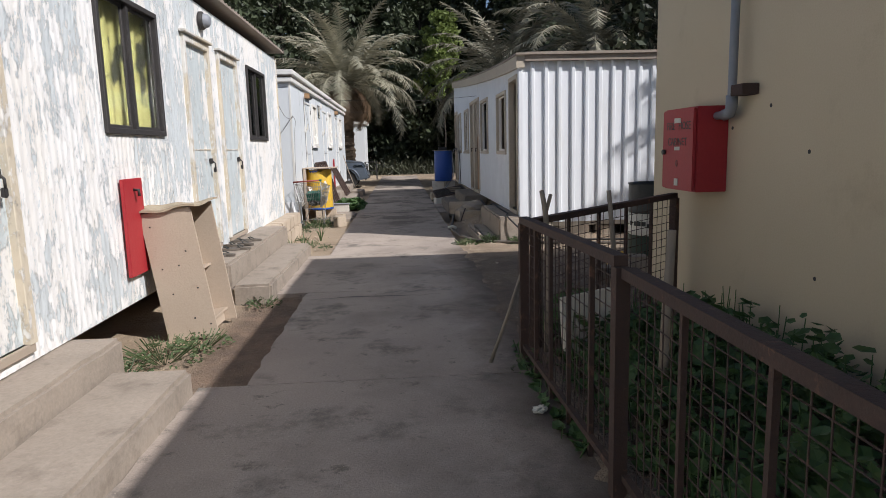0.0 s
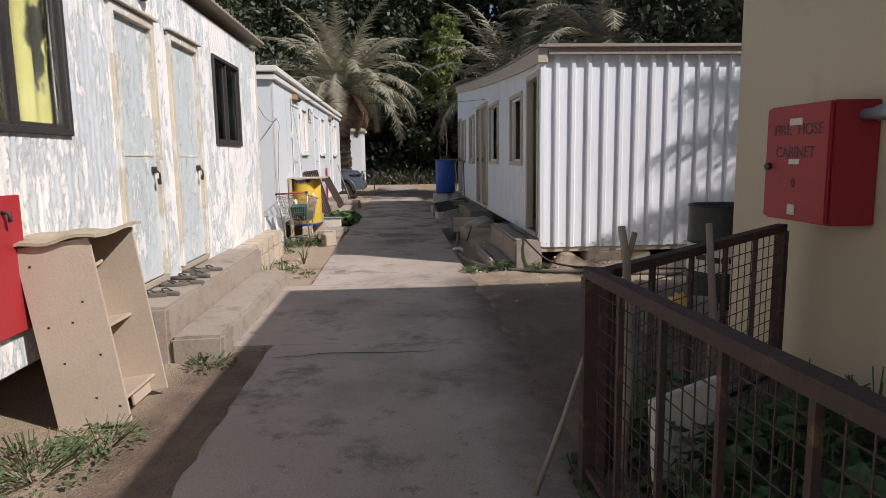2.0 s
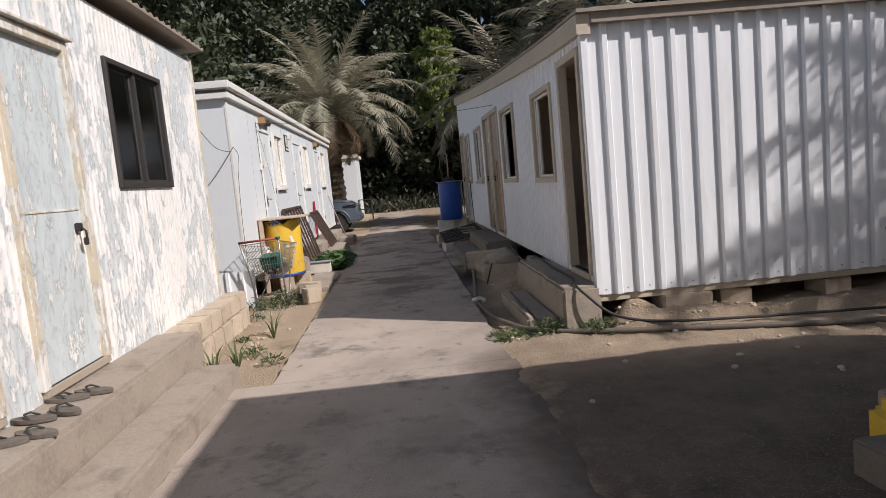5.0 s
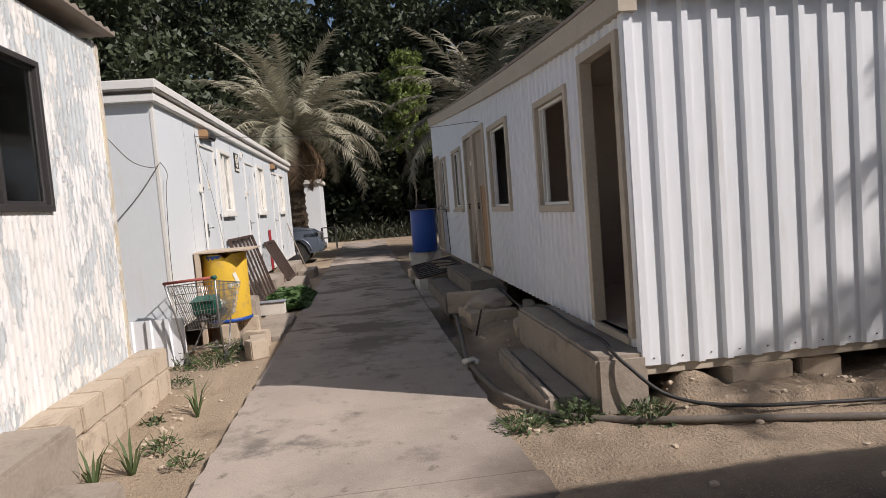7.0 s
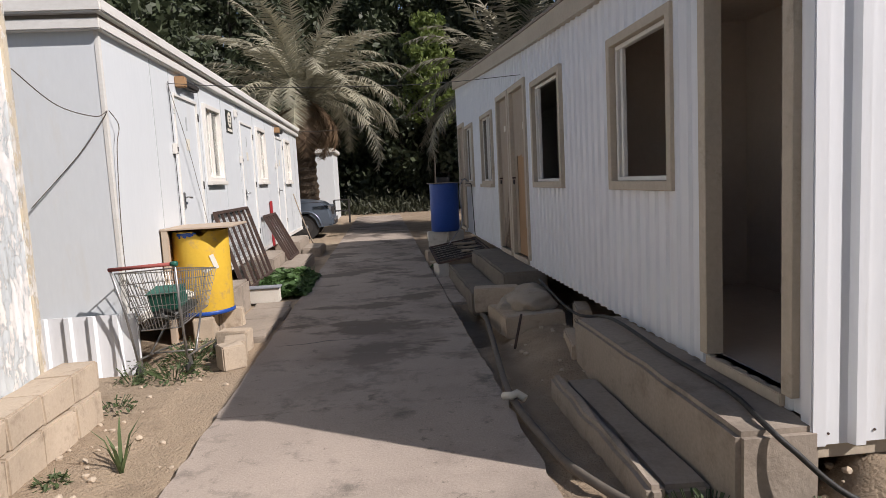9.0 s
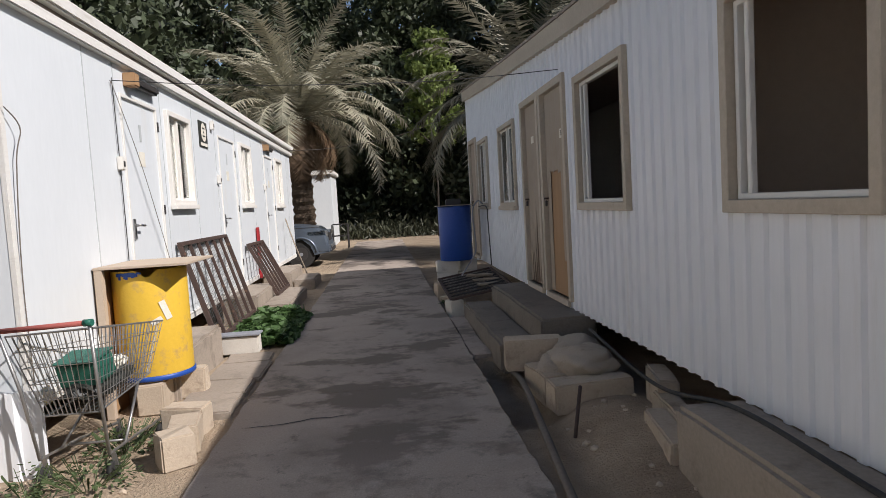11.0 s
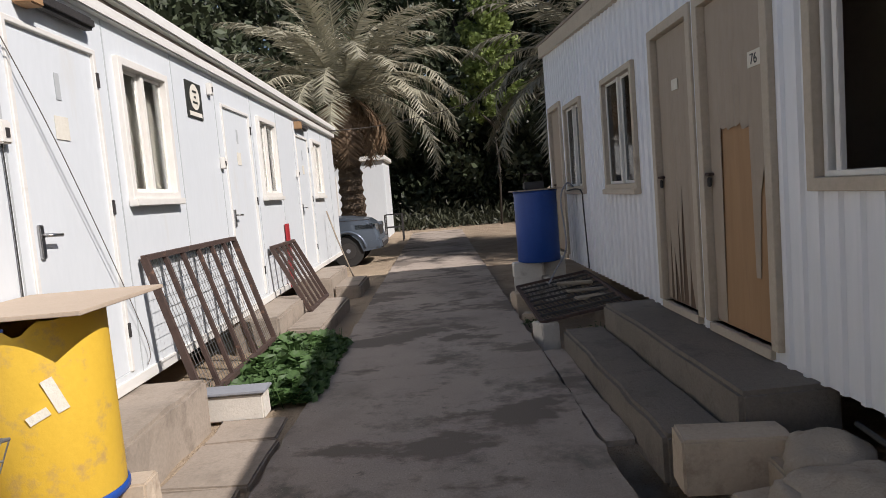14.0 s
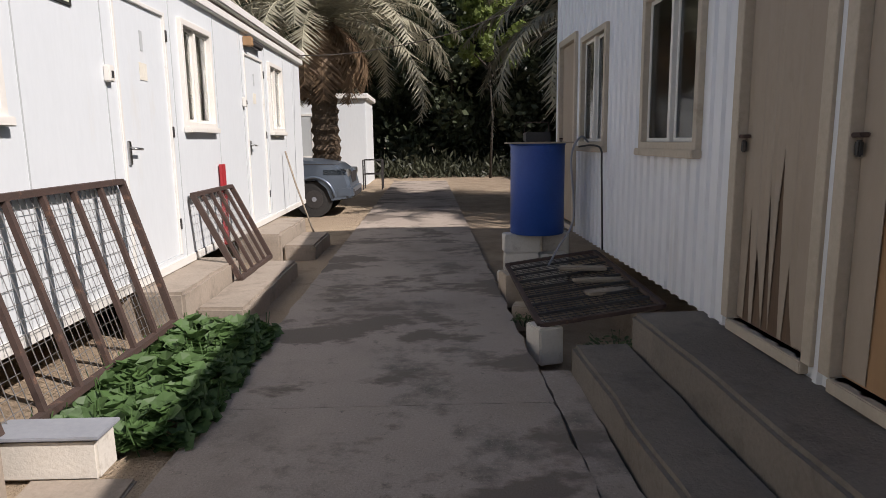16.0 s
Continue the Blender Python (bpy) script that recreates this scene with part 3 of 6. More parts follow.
door_step("broken concrete double step below an open doorway", (1.525, 1.90, 10.14, 12.45, -0.1, 0.40), (1.29, 1.52, 10.36, 11.95, -0.1, 0.085), (1.20, 1.285, 10.30, 12.0, -0.12, 0.115))
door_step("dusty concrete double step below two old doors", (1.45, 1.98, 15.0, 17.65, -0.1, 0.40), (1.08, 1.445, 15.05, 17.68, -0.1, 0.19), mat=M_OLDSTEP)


def loose_block(label, cx, cy, z, lx, ly, lz, turn=0, tilt=0, mat=M_BLOCK, name="concrete_block", group="loose concrete blocks"):
    bm = worn_block(bmesh.new(), -lx / 2, lx / 2, -ly / 2, ly / 2, 0, lz, 0.012, 0.007)
    bm.transform(pose(cx, cy, z, tilt, 0, turn))
    return solo(name, bm, mat, label, "block", group)


for i in range(6):
    loose_block("sand-coloured building block under the cabin wall", -2.05, 10.25 + 0.37 * i, 0.195, 0.24, 0.36, 0.19, random.uniform(-3, 3), group="blocks under the peeling cabin")
    loose_block("cracked sand-coloured block in the bottom course", -2.03, 10.15 + 0.38 * i, -0.06, 0.25, 0.37, 0.25, random.uniform(-3, 3), group="blocks under the peeling cabin")
for x, y, z, lx, ly, lz, tn, lab in (
        (-1.33, 13.72, -0.05, 0.2, 0.3, 0.2, 12, "rough pale block beside the shopping cart"),
        (-1.30, 13.42, -0.05, 0.2, 0.22, 0.22, 30, "broken block beside the shopping cart"),
        (-1.40, 14.02, -0.05, 0.3, 0.2, 0.22, -8, "rough block below the yellow drum"),
        (-1.85, 14.72, -0.05, 0.2, 0.4, 0.25, 5, "block carrying the yellow drum"),
        (-1.78, 15.05, -0.05, 0.5, 0.2, 0.25, 3, "block carrying the yellow drum"),
        (-1.36, 14.33, -0.095, 0.4, 0.22, 0.13, 4, "flat sand-coloured paving block"),
        (-1.40, 14.55, -0.095, 0.46, 0.4, 0.12, -3, "flat sand-coloured paving block"),
        (-1.42, 15.05, -0.095, 0.5, 0.5, 0.10, 2, "flat sand-coloured paving block"),
        (-1.40, 15.68, -0.095, 0.52, 0.66, 0.09, -1, "flat grey paving slab"),
        (-1.42, 16.28, -0.095, 0.48, 0.42, 0.08, 2, "flat grey paving slab"),
        (1.13, 20.55, -0.12, 0.42, 0.2, 0.2, 5, "white block under the blue drum"),
        (1.50, 20.50, -0.12, 0.3, 0.2, 0.4, 2, "white block under the blue drum"),
        (1.16, 20.55, 0.09, 0.36, 0.2, 0.2, -4, "white block under the blue drum"),
        (1.55, 20.75, -0.05, 0.3, 0.2, 0.53, 4, "white block under the blue drum"),
        (1.16, 20.56, 0.29, 0.38, 0.22, 0.2, 1, "white block under the blue drum"),
        (0.98, 20.0, -0.14, 0.18, 0.3, 0.32, 8, "grey block propping the rusty grate"),
        (1.02, 18.35, -0.16, 0.2, 0.22, 0.28, 20, "pale block propping the rusty grate"),
        (0.99, 19.2, -0.16, 0.18, 0.22, 0.22, -12, "grey block beside the walkway"),
        (1.33, 14.85, 0.0, 0.5, 0.22, 0.28, -6, "sandy block at the end of the step"),
        (1.52, 13.86, -0.06, 0.60, 0.22, 0.22, 4, "broken grey block below the sacks"),
        (1.32, 14.30, -0.1, 0.22, 0.5, 0.24, 6, "broken grey block below the sacks"),
        (1.56, 14.46, -0.1, 0.26, 0.6, 0.28, -4, "broken grey block below the sacks"),
        (1.90, 13.45, -0.02, 0.14, 0.42, 0.30, -12, "kerb piece lying under the cabin"),
        (1.80, 13.05, -0.02, 0.14, 0.55, 0.22, -8, "kerb piece lying under the cabin"),
        (1.62, 12.75, -0.02, 0.14, 0.6, 0.2, -10, "kerb piece lying on the soil"),
        (2.75, 10.33, -0.02, 0.5, 0.3, 0.24, 3, "rough block carrying the ribbed cabin"),
        (3.3, 10.42, 0.0, 0.3, 0.3, 0.2, -10, "rough block carrying the ribbed cabin"),
        (4.3, 10.42, 0.0, 0.3, 0.3, 0.2, 4, "rough block carrying the ribbed cabin"),
        (2.22, 6.84, -0.02, 0.34, 0.24, 0.2, 4, "rough dusty block beside the steel drum")):
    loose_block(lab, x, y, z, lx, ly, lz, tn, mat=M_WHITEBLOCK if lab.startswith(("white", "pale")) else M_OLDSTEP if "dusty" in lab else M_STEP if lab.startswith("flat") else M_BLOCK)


painted = thing("painted_block", "rough grey block with one end painted yellow beside the steel drum", "block")
bm = worn_block(bmesh.new(), -0.02, 0.26, -0.16, 0.16, 0, 0.27, 0.05, 0.01)
bm.transform(pose(2.52, 7.08, -0.02, 0, 0, -12))
part("block", bm, M_STEP, painted)
bm = worn_block(bmesh.new(), -0.22, -0.015, -0.16, 0.16, 0, 0.265, 0.06, 0.01)
bm.transform(pose(2.52, 7.08, -0.02, 0, 0, -12))
part("painted_end", bm, M_YELLOW, painted, "yellow-painted end")


# ---- cabin with flaking paint ----
WX = -2.18
east = facing_east(WX)
cabin_a = thing("peeling_cabin", "old portable cabin with flaking white and pale blue paint", "cabin")
A_DOORS = [(2.95, 3.72, 0.45, 2.66), (6.98, 7.74, 0.47, 2.66), (8.24, 9.02, 0.47, 2.66)]
A_WINS = [(5.05, 6.18, 1.72, 2.72), (9.74, 10.88, 1.74, 2.72)]
part("front_wall", wall_sheet(bmesh.new(), east, -4, 12.06, 0.34, 3.15, waves(0.076, 0.0035), A_DOORS + A_WINS, 0.06), M_WALL_A, cabin_a)
part("end_wall", nb(-6.0, WX - 0.002, 12.0, 12.062, 0.34, 3.2), M_WALL_A, cabin_a)
part("back_wall", nb(-6.06, -6.0, -4, 12.06, 0.34, 3.2), M_WALL_A, cabin_a)
part("near_end_wall", nb(-6.0, -2.25, -4.06, -4.0, 0.34, 3.2), M_WALL_A, cabin_a)
part("cabin_floor", nb(-6.0, -2.245, -4, 12.0, 0.30, 0.42), M_INSIDE, cabin_a)
bm = wall_sheet(bmesh.new(), lambda u, o, z: (-6.2 + (z) * (4.16), u, 3.28 + o - 0.0 * z), -4.2, 12.2, 0, 1, waves(0.16, 0.035), (), 0.01)
part("roof", bm, M_ROOF, cabin_a, "grey-brown corrugated roof sheet")
part("corner_post", nb(WX - 0.05, WX + 0.02, 12.02, 12.08, 0.32, 3.17, 0.005), M_TRIM_A, cabin_a)
for u0, u1, z0, z1 in A_DOORS:
    dr = part("door", wbox(east, u0, u1, -0.05, -0.01, z0, z1, 0.004), M_DOOR_A, cabin_a, "pale blue metal door with flaking paint")
    part("door_frame", frame_bars(east, u0, u1, z0, z1, 0.07, -0.05, 0.035, False), M_TRIM_A, dr, "cream flaking door frame")
    part("canopy", wbox(east, u0 - 0.1, u1 + 0.1, 0.0, 0.07, z1 + 0.075, z1 + 0.1, 0.004), M_TRIM_A, dr)
    part("threshold", wbox(east, u0 - 0.05, u1 + 0.05, -0.04, 0.03, z0 - 0.05, z0, 0.004), M_OLDDOOR, dr)
    bm = wbox(east, u1 - 0.12, u1 - 0.05, -0.01, 0.02, 1.40, 1.46, 0.006)
    tube(bm, [east(u1 - 0.085, 0.02, 1.43), east(u1 - 0.085, 0.05, 1.40), east(u1 - 0.085, 0.05, 1.35)], 0.008)
    box(bm, WX + 0.03, WX + 0.055, u1 - 0.105, u1 - 0.065, 1.30, 1.355, 0.006)
    part("padlock", bm, M_DARK, dr, "dark padlock on a hasp")
    part("seam", wbox(east, u0 + 0.03, u1 - 0.03, -0.012, -0.004, 1.55, 1.565), M_TRIM_A, dr)


def cabin_window(parent, put, u0, u1, z0, z1, frame_mat, glass_mat, mullion=0.5, w=0.05, proud=0.03, sill=False, label="", outer=None):
    wn = part("window", frame_bars(put, u0, u1, z0, z1, w, -0.05, proud), outer or frame_mat, parent, label)
    um = u0 + (u1 - u0) * mullion
    part("mullion", wbox(put, um - 0.025, um + 0.025, -0.045, 0.01, z0, z1, 0.004), frame_mat, wn)
    for a, b, o in ((u0, um - 0.025, -0.03), (um + 0.025, u1, -0.018)):
        part("sash", frame_bars(put, a + 0.028, b - 0.028, z0 + 0.028, z1 - 0.028, 0.028, o - 0.012, o + 0.012), frame_mat, wn)
        g = part("pane", wbox(put, a + 0.02, b - 0.02, o - 0.003, o + 0.003, z0 + 0.02, z1 - 0.02), glass_mat, wn)
        g.visible_shadow = False
    if sill:
        part("sill", wbox(put, u0 - 0.07, u1 + 0.07, 0.0, 0.07, z0 - 0.10, z0 - 0.045, 0.006), outer or frame_mat, wn)
    return wn


def curtain(parent, put, u0, u1, z0, z1, mat, out, label):
    bm = bmesh.new()
    n = 36
    rows = [[bm.verts.new(put(u0 + (u1 - u0) * i / n, out + 0.018 * math.sin(i * 1.1) + 0.006 * math.sin(i * 2.7 + k), z0 + (z1 - z0) * k / 6)) for i in range(n + 1)] for k in range(7)]
    for r, s in zip(rows, rows[1:]):
        for i in range(n):
            bm.faces.new((r[i], r[i + 1], s[i + 1], s[i])).smooth = True
    return part("curtain", bm, mat, parent, label)


for i, (u0, u1, z0, z1) in enumerate(A_WINS):
    wn = cabin_window(cabin_a, east, u0, u1, z0, z1, M_DARK, M_GLASS if i == 0 else M_TINT, 0.5, 0.045, 0.03, False, "black aluminium sliding window")
    if i == 0:
        curtain(wn, east, u0 - 0.05, u1 + 0.05, z0 - 0.05, z1 + 0.05, M_CURTAIN, -0.12, "yellow and black patterned curtain")
bulk = thing("bulkhead_lamp", "round dusty bulkhead lamp on the cabin wall", "lamp")
bm, rings = turned(bmesh.new(), 0, 0, [(0.10, 0), (0.10, 0.03), (0.085, 0.05)], 24)
bm.faces.new(rings[-1])
bm.transform(pose(WX + 0.012, 7.62, 2.97, 0, 90, 0))
part("housing", bm, M_DARK, bulk)
bm, rings = turned(bmesh.new(), 0, 0, [(0.08, 0.05), (0.07, 0.09), (0.04, 0.115)], 24)
bm.faces.new(rings[-1])
bm.transform(pose(WX + 0.012, 7.62, 2.97, 0, 90, 0))
part("lens", bm, M_GREYPIPE, bulk)

red = thing("leaning_board", "flat red painted metal fire panel leaning on the cabin wall", "panel")
bm = nb(WX + 0.02, WX + 0.05, 5.12, 5.48, 0.56, 1.33, 0.004)
part("plate", bm, M_RED, red)
part("hook", tube(bmesh.new(), [(WX + 0.05, 5.30, 1.24), (WX + 0.09, 5.30, 1.24), (WX + 0.09, 5.30, 1.19)], 0.012), M_DARK, red)

# ---- white panel cabin ----
cabin_b = thing("white_panel_cabin", "white sandwich-panel portable cabin with a double fascia", "cabin")
B_DOORS = [(15.40, 16.28, 0.46, 2.62), (18.85, 19.80, 0.46, 2.62), (22.40, 23.30, 0.46, 2.62)]
B_WINS = [(16.62, 17.36, 1.70, 2.62), (20.20, 20.98, 1.70, 2.62), (23.68, 24.45, 1.70, 2.62)]
part("front_wall", wall_sheet(bmesh.new(), east, 13.54, 26.1, 0.36, 2.92, flat(), B_DOORS + B_WINS, 0.06), M_PANEL_B, cabin_b)
part("end_wall", nb(-6.2, WX - 0.002, 13.50, 13.56, 0.0, 2.9), M_PANEL_B, cabin_b, "pale grey-white end wall")
part("far_end_wall", nb(-6.2, WX - 0.062, 26.04, 26.1, 0.36, 2.9), M_PANEL_B, cabin_b)
part("back_wall", nb(-6.26, -6.2, 13.5, 26.1, 0.36, 2.9), M_PANEL_B, cabin_b)
part("cabin_floor", nb(-6.2, -2.245, 13.56, 26.0, 0.32, 0.44), M_INSIDE, cabin_b)
part("base_rail", nb(WX - 0.04, WX + 0.015, 13.55, 26.1, 0.34, 0.42, 0.004), M_FASCIA, cabin_b)
part("fascia", nb(-6.3, WX + 0.06, 13.42, 26.2, 2.90, 2.99, 0.01), M_FASCIA, cabin_b)
part("roof_shadow_gap", nb(-6.25, WX + 0.03, 13.46, 26.16, 2.99, 3.03), M_ROOF, cabin_b)
part("roof", nb(-6.34, WX + 0.10, 13.38, 26.24, 3.03, 3.14, 0.015), M_FASCIA, cabin_b)
part("corner_trim", nb(WX - 0.03, WX + 0.008, 13.495, 13.54, 0.36, 2.9, 0.003), M_FASCIA, cabin_b)
for u in (14.7, 15.28, 16.45, 17.6, 18.65, 19.95, 21.2, 22.25, 23.48, 24.7, 25.4):
    part("panel_joint", wbox(east, u - 0.006, u + 0.006, 0.0, 0.004, 0.42, 2.89), M_GREY_B, cabin_b)
for u0, u1, z0, z1 in B_DOORS:
    dr = part("door", wbox(east, u0, u1, -0.045, -0.008, z0, z1, 0.004), M_PANEL_B, cabin_b, "white cabin door")
    part("door_frame", frame_bars(east, u0, u1, z0, z1, 0.035, -0.045, 0.014, False), M_FASCIA, dr)
    bm = wbox(east, u0 + 0.06, u0 + 0.10, -0.01, 0.012, 1.33, 1.52, 0.005)
    tube(bm, [east(u0 + 0.08, 0.01, 1.46), east(u0 + 0.08, 0.055, 1.46), east(u0 + 0.19, 0.055, 1.455)], 0.011)
    part("door_handle", bm, M_CHROME, dr, "steel lever handle")
    for zz in (0.7, 1.55, 2.4):
        part("hinge", wbox(east, u1 + 0.0, u1 + 0.022, 0.012, 0.028, zz, zz + 0.1, 0.003), M_DARK, dr)
    part("notice", wbox(east, (u0 + u1) / 2 - 0.07, (u0 + u1) / 2 + 0.07, -0.006, -0.002, 2.02, 2.16), M_PAPER, dr, "torn paper notice on the door")
    part("scuff_plate", wbox(east, (u0 + u1) / 2 - 0.02, (u0 + u1) / 2 + 0.03, -0.006, -0.003, 2.26, 2.42), M_GREY_B, dr, "grey door number strip")
for u0, u1, z0, z1 in B_WINS:
    wn = cabin_window(cabin_b, east, u0, u1, z0, z1, M_UPVC, M_GLASS, 0.5, 0.06, 0.04, True, "cream plastic sliding window")
    part("inner_blind", wbox(east, u0 - 0.1, u1 + 0.1, -0.13, -0.12, z0 - 0.02, z1 + 0.02), M_BLIND, wn, "dusty drawn blind")


def tube_lamp(u):
    lamp = thing("tube_lamp", "dusty outdoor tube lamp above a cabin door", "lamp", group="lamps over the cabin doors")
    part("end_cap", wbox(east, u, u + 0.12, 0.0, 0.11, 2.73, 2.85, 0.008), M_PLY, lamp, "yellowed end box")
    part("cover", wbox(east, u + 0.12, u + 0.72, 0.0, 0.09, 2.75, 2.83, 0.02), M_DARK, lamp, "dark lamp cover")


tube_lamp(15.5)
tube_lamp(22.4)
sign = thing("wall_sign", "square black sign with a pale round emblem", "sign")
part("board", wbox(east, 17.88, 18.26, 0.0, 0.012, 2.40, 2.74, 0.002), M_BLACK, sign)
bm = bmesh.new()
bmesh.ops.create_circle(bm, cap_ends=True, radius=0.12, segments=24, matrix=pose(WX + 0.0165, 18.07, 2.60, 0, 90, 0))
part("emblem", bm, M_PAPER, sign)
for dz, w in ((0.05, 0.10), (0.0, 0.05), (-0.05, 0.12)):
    part("emblem_mark", wbox(east, 18.07 - w / 2, 18.07 + w / 2, 0.0168, 0.019, 2.59 + dz, 2.61 + dz), M_BLACK, sign)
part("caption", wbox(east, 17.92, 18.22, 0.012, 0.0165, 2.42, 2.46), M_PAPER, sign)
for u, z in ((15.2, 1.95), (18.62, 1.95), (18.45, 2.68), (22.2, 1.95)):
    sw = thing("switch_box", "small cream weatherproof switch on the cabin wall", "switch", group="switches on the cabin")
    part("case", wbox(east, u, u + 0.08, 0.0, 0.05, z, z + 0.12, 0.008), M_UPVC, sw)
    part("rocker", wbox(east, u + 0.025, u + 0.055, 0.05, 0.056, z + 0.03, z + 0.08, 0.002), M_DARK, sw)

# ---- ribbed white cabin ----
EX, EY = 1.89, 10.2
west, south = facing_west(EX), facing_south(EY)


def rise(y):
    """Top of the cabin's fascia, which climbs towards the far end."""
    return 2.88 + 0.80 * max(0, (y - 10.2) / 12.1) ** 1.25


cabin_c = thing("ribbed_cabin", "white ribbed sheet-metal portable cabin with open doorway", "cabin")
C_DOORS = [(10.36, 11.04, 0.47, 2.56), (15.45, 16.28, 0.47, 2.60), (16.48, 17.22, 0.47, 2.60), (21.25, 22.05, 0.47, 2.60)]
C_WINS = [(11.50, 12.46, 1.43, 2.42), (13.90, 14.98, 1.43, 2.49), (17.82, 18.82, 1.45, 2.50), (19.98, 20.88, 1.45, 2.50)]
pr = trapezoid(0.155, 0.02)
bm = bmesh.new()
wall_sheet(bm, west, 10.24, 22.3, 0.40, lambda u: rise(u) - 0.17, pr, C_DOORS + C_WINS, 0.05)
part("front_wall", bm, M_SHEET_C, cabin_c)
part("end_wall", wall_sheet(bmesh.new(), south, 1.90, 9.5, 0.29, 2.80, trapezoid(0.213, 0.035), (), 0.05), M_SHEET_C, cabin_c, "deeply ribbed white end wall")
part("back_wall", nb(9.45, 9.5, 10.26, 22.3, 0.3, 3.2), M_SHEET_C, cabin_c)
part("far_end_wall", nb(1.95, 9.5, 22.25, 22.3, 0.3, 3.45), M_SHEET_C, cabin_c)
part("partition", nb(1.96, 3.299, 13.1, 13.16, 0.45, 2.75), M_INSIDE, cabin_c)
part("partition", nb(3.3, 3.36, 10.3, 22.2, 0.45, 2.75), M_INSIDE, cabin_c)
part("lining", nb(1.96, 3.3, 10.27, 10.30, 0.45, 2.71), M_INSIDE, cabin_c)
part("cabin_floor", nb(1.942, 9.45, 10.26, 22.25, 0.38, 0.45), M_INSIDE, cabin_c)
part("room_ceiling", nb(1.96, 9.45, 10.26, 22.25, 2.72, 2.745), M_INSIDE, cabin_c)
part("base_rail", nb(1.9, 9.5, 10.22, 10.32, 0.22, 0.292, 0.005), M_TRIM_C, cabin_c, "beige steel base rail")


def strip(x0, x1, y0, y1, lo, hi):
    """A board that follows the rise of the roof."""
    bm = bmesh.new()
    rings = []
    for y in np.linspace(y0, y1, 13):
        z = rise(y)
        rings.append([bm.verts.new((x, y, z + d)) for x, d in ((x0, lo), (x1, lo), (x1, hi), (x0, hi))])
    for r, q in zip(rings, rings[1:]):
        for k in range(4):
            bm.faces.new((r[k], r[(k + 1) % 4], q[(k + 1) % 4], q[k]))
    bm.faces.new(rings[0])
    bm.faces.new(rings[-1])
    bmesh.ops.recalc_face_normals(bm, faces=bm.faces)
    return bm


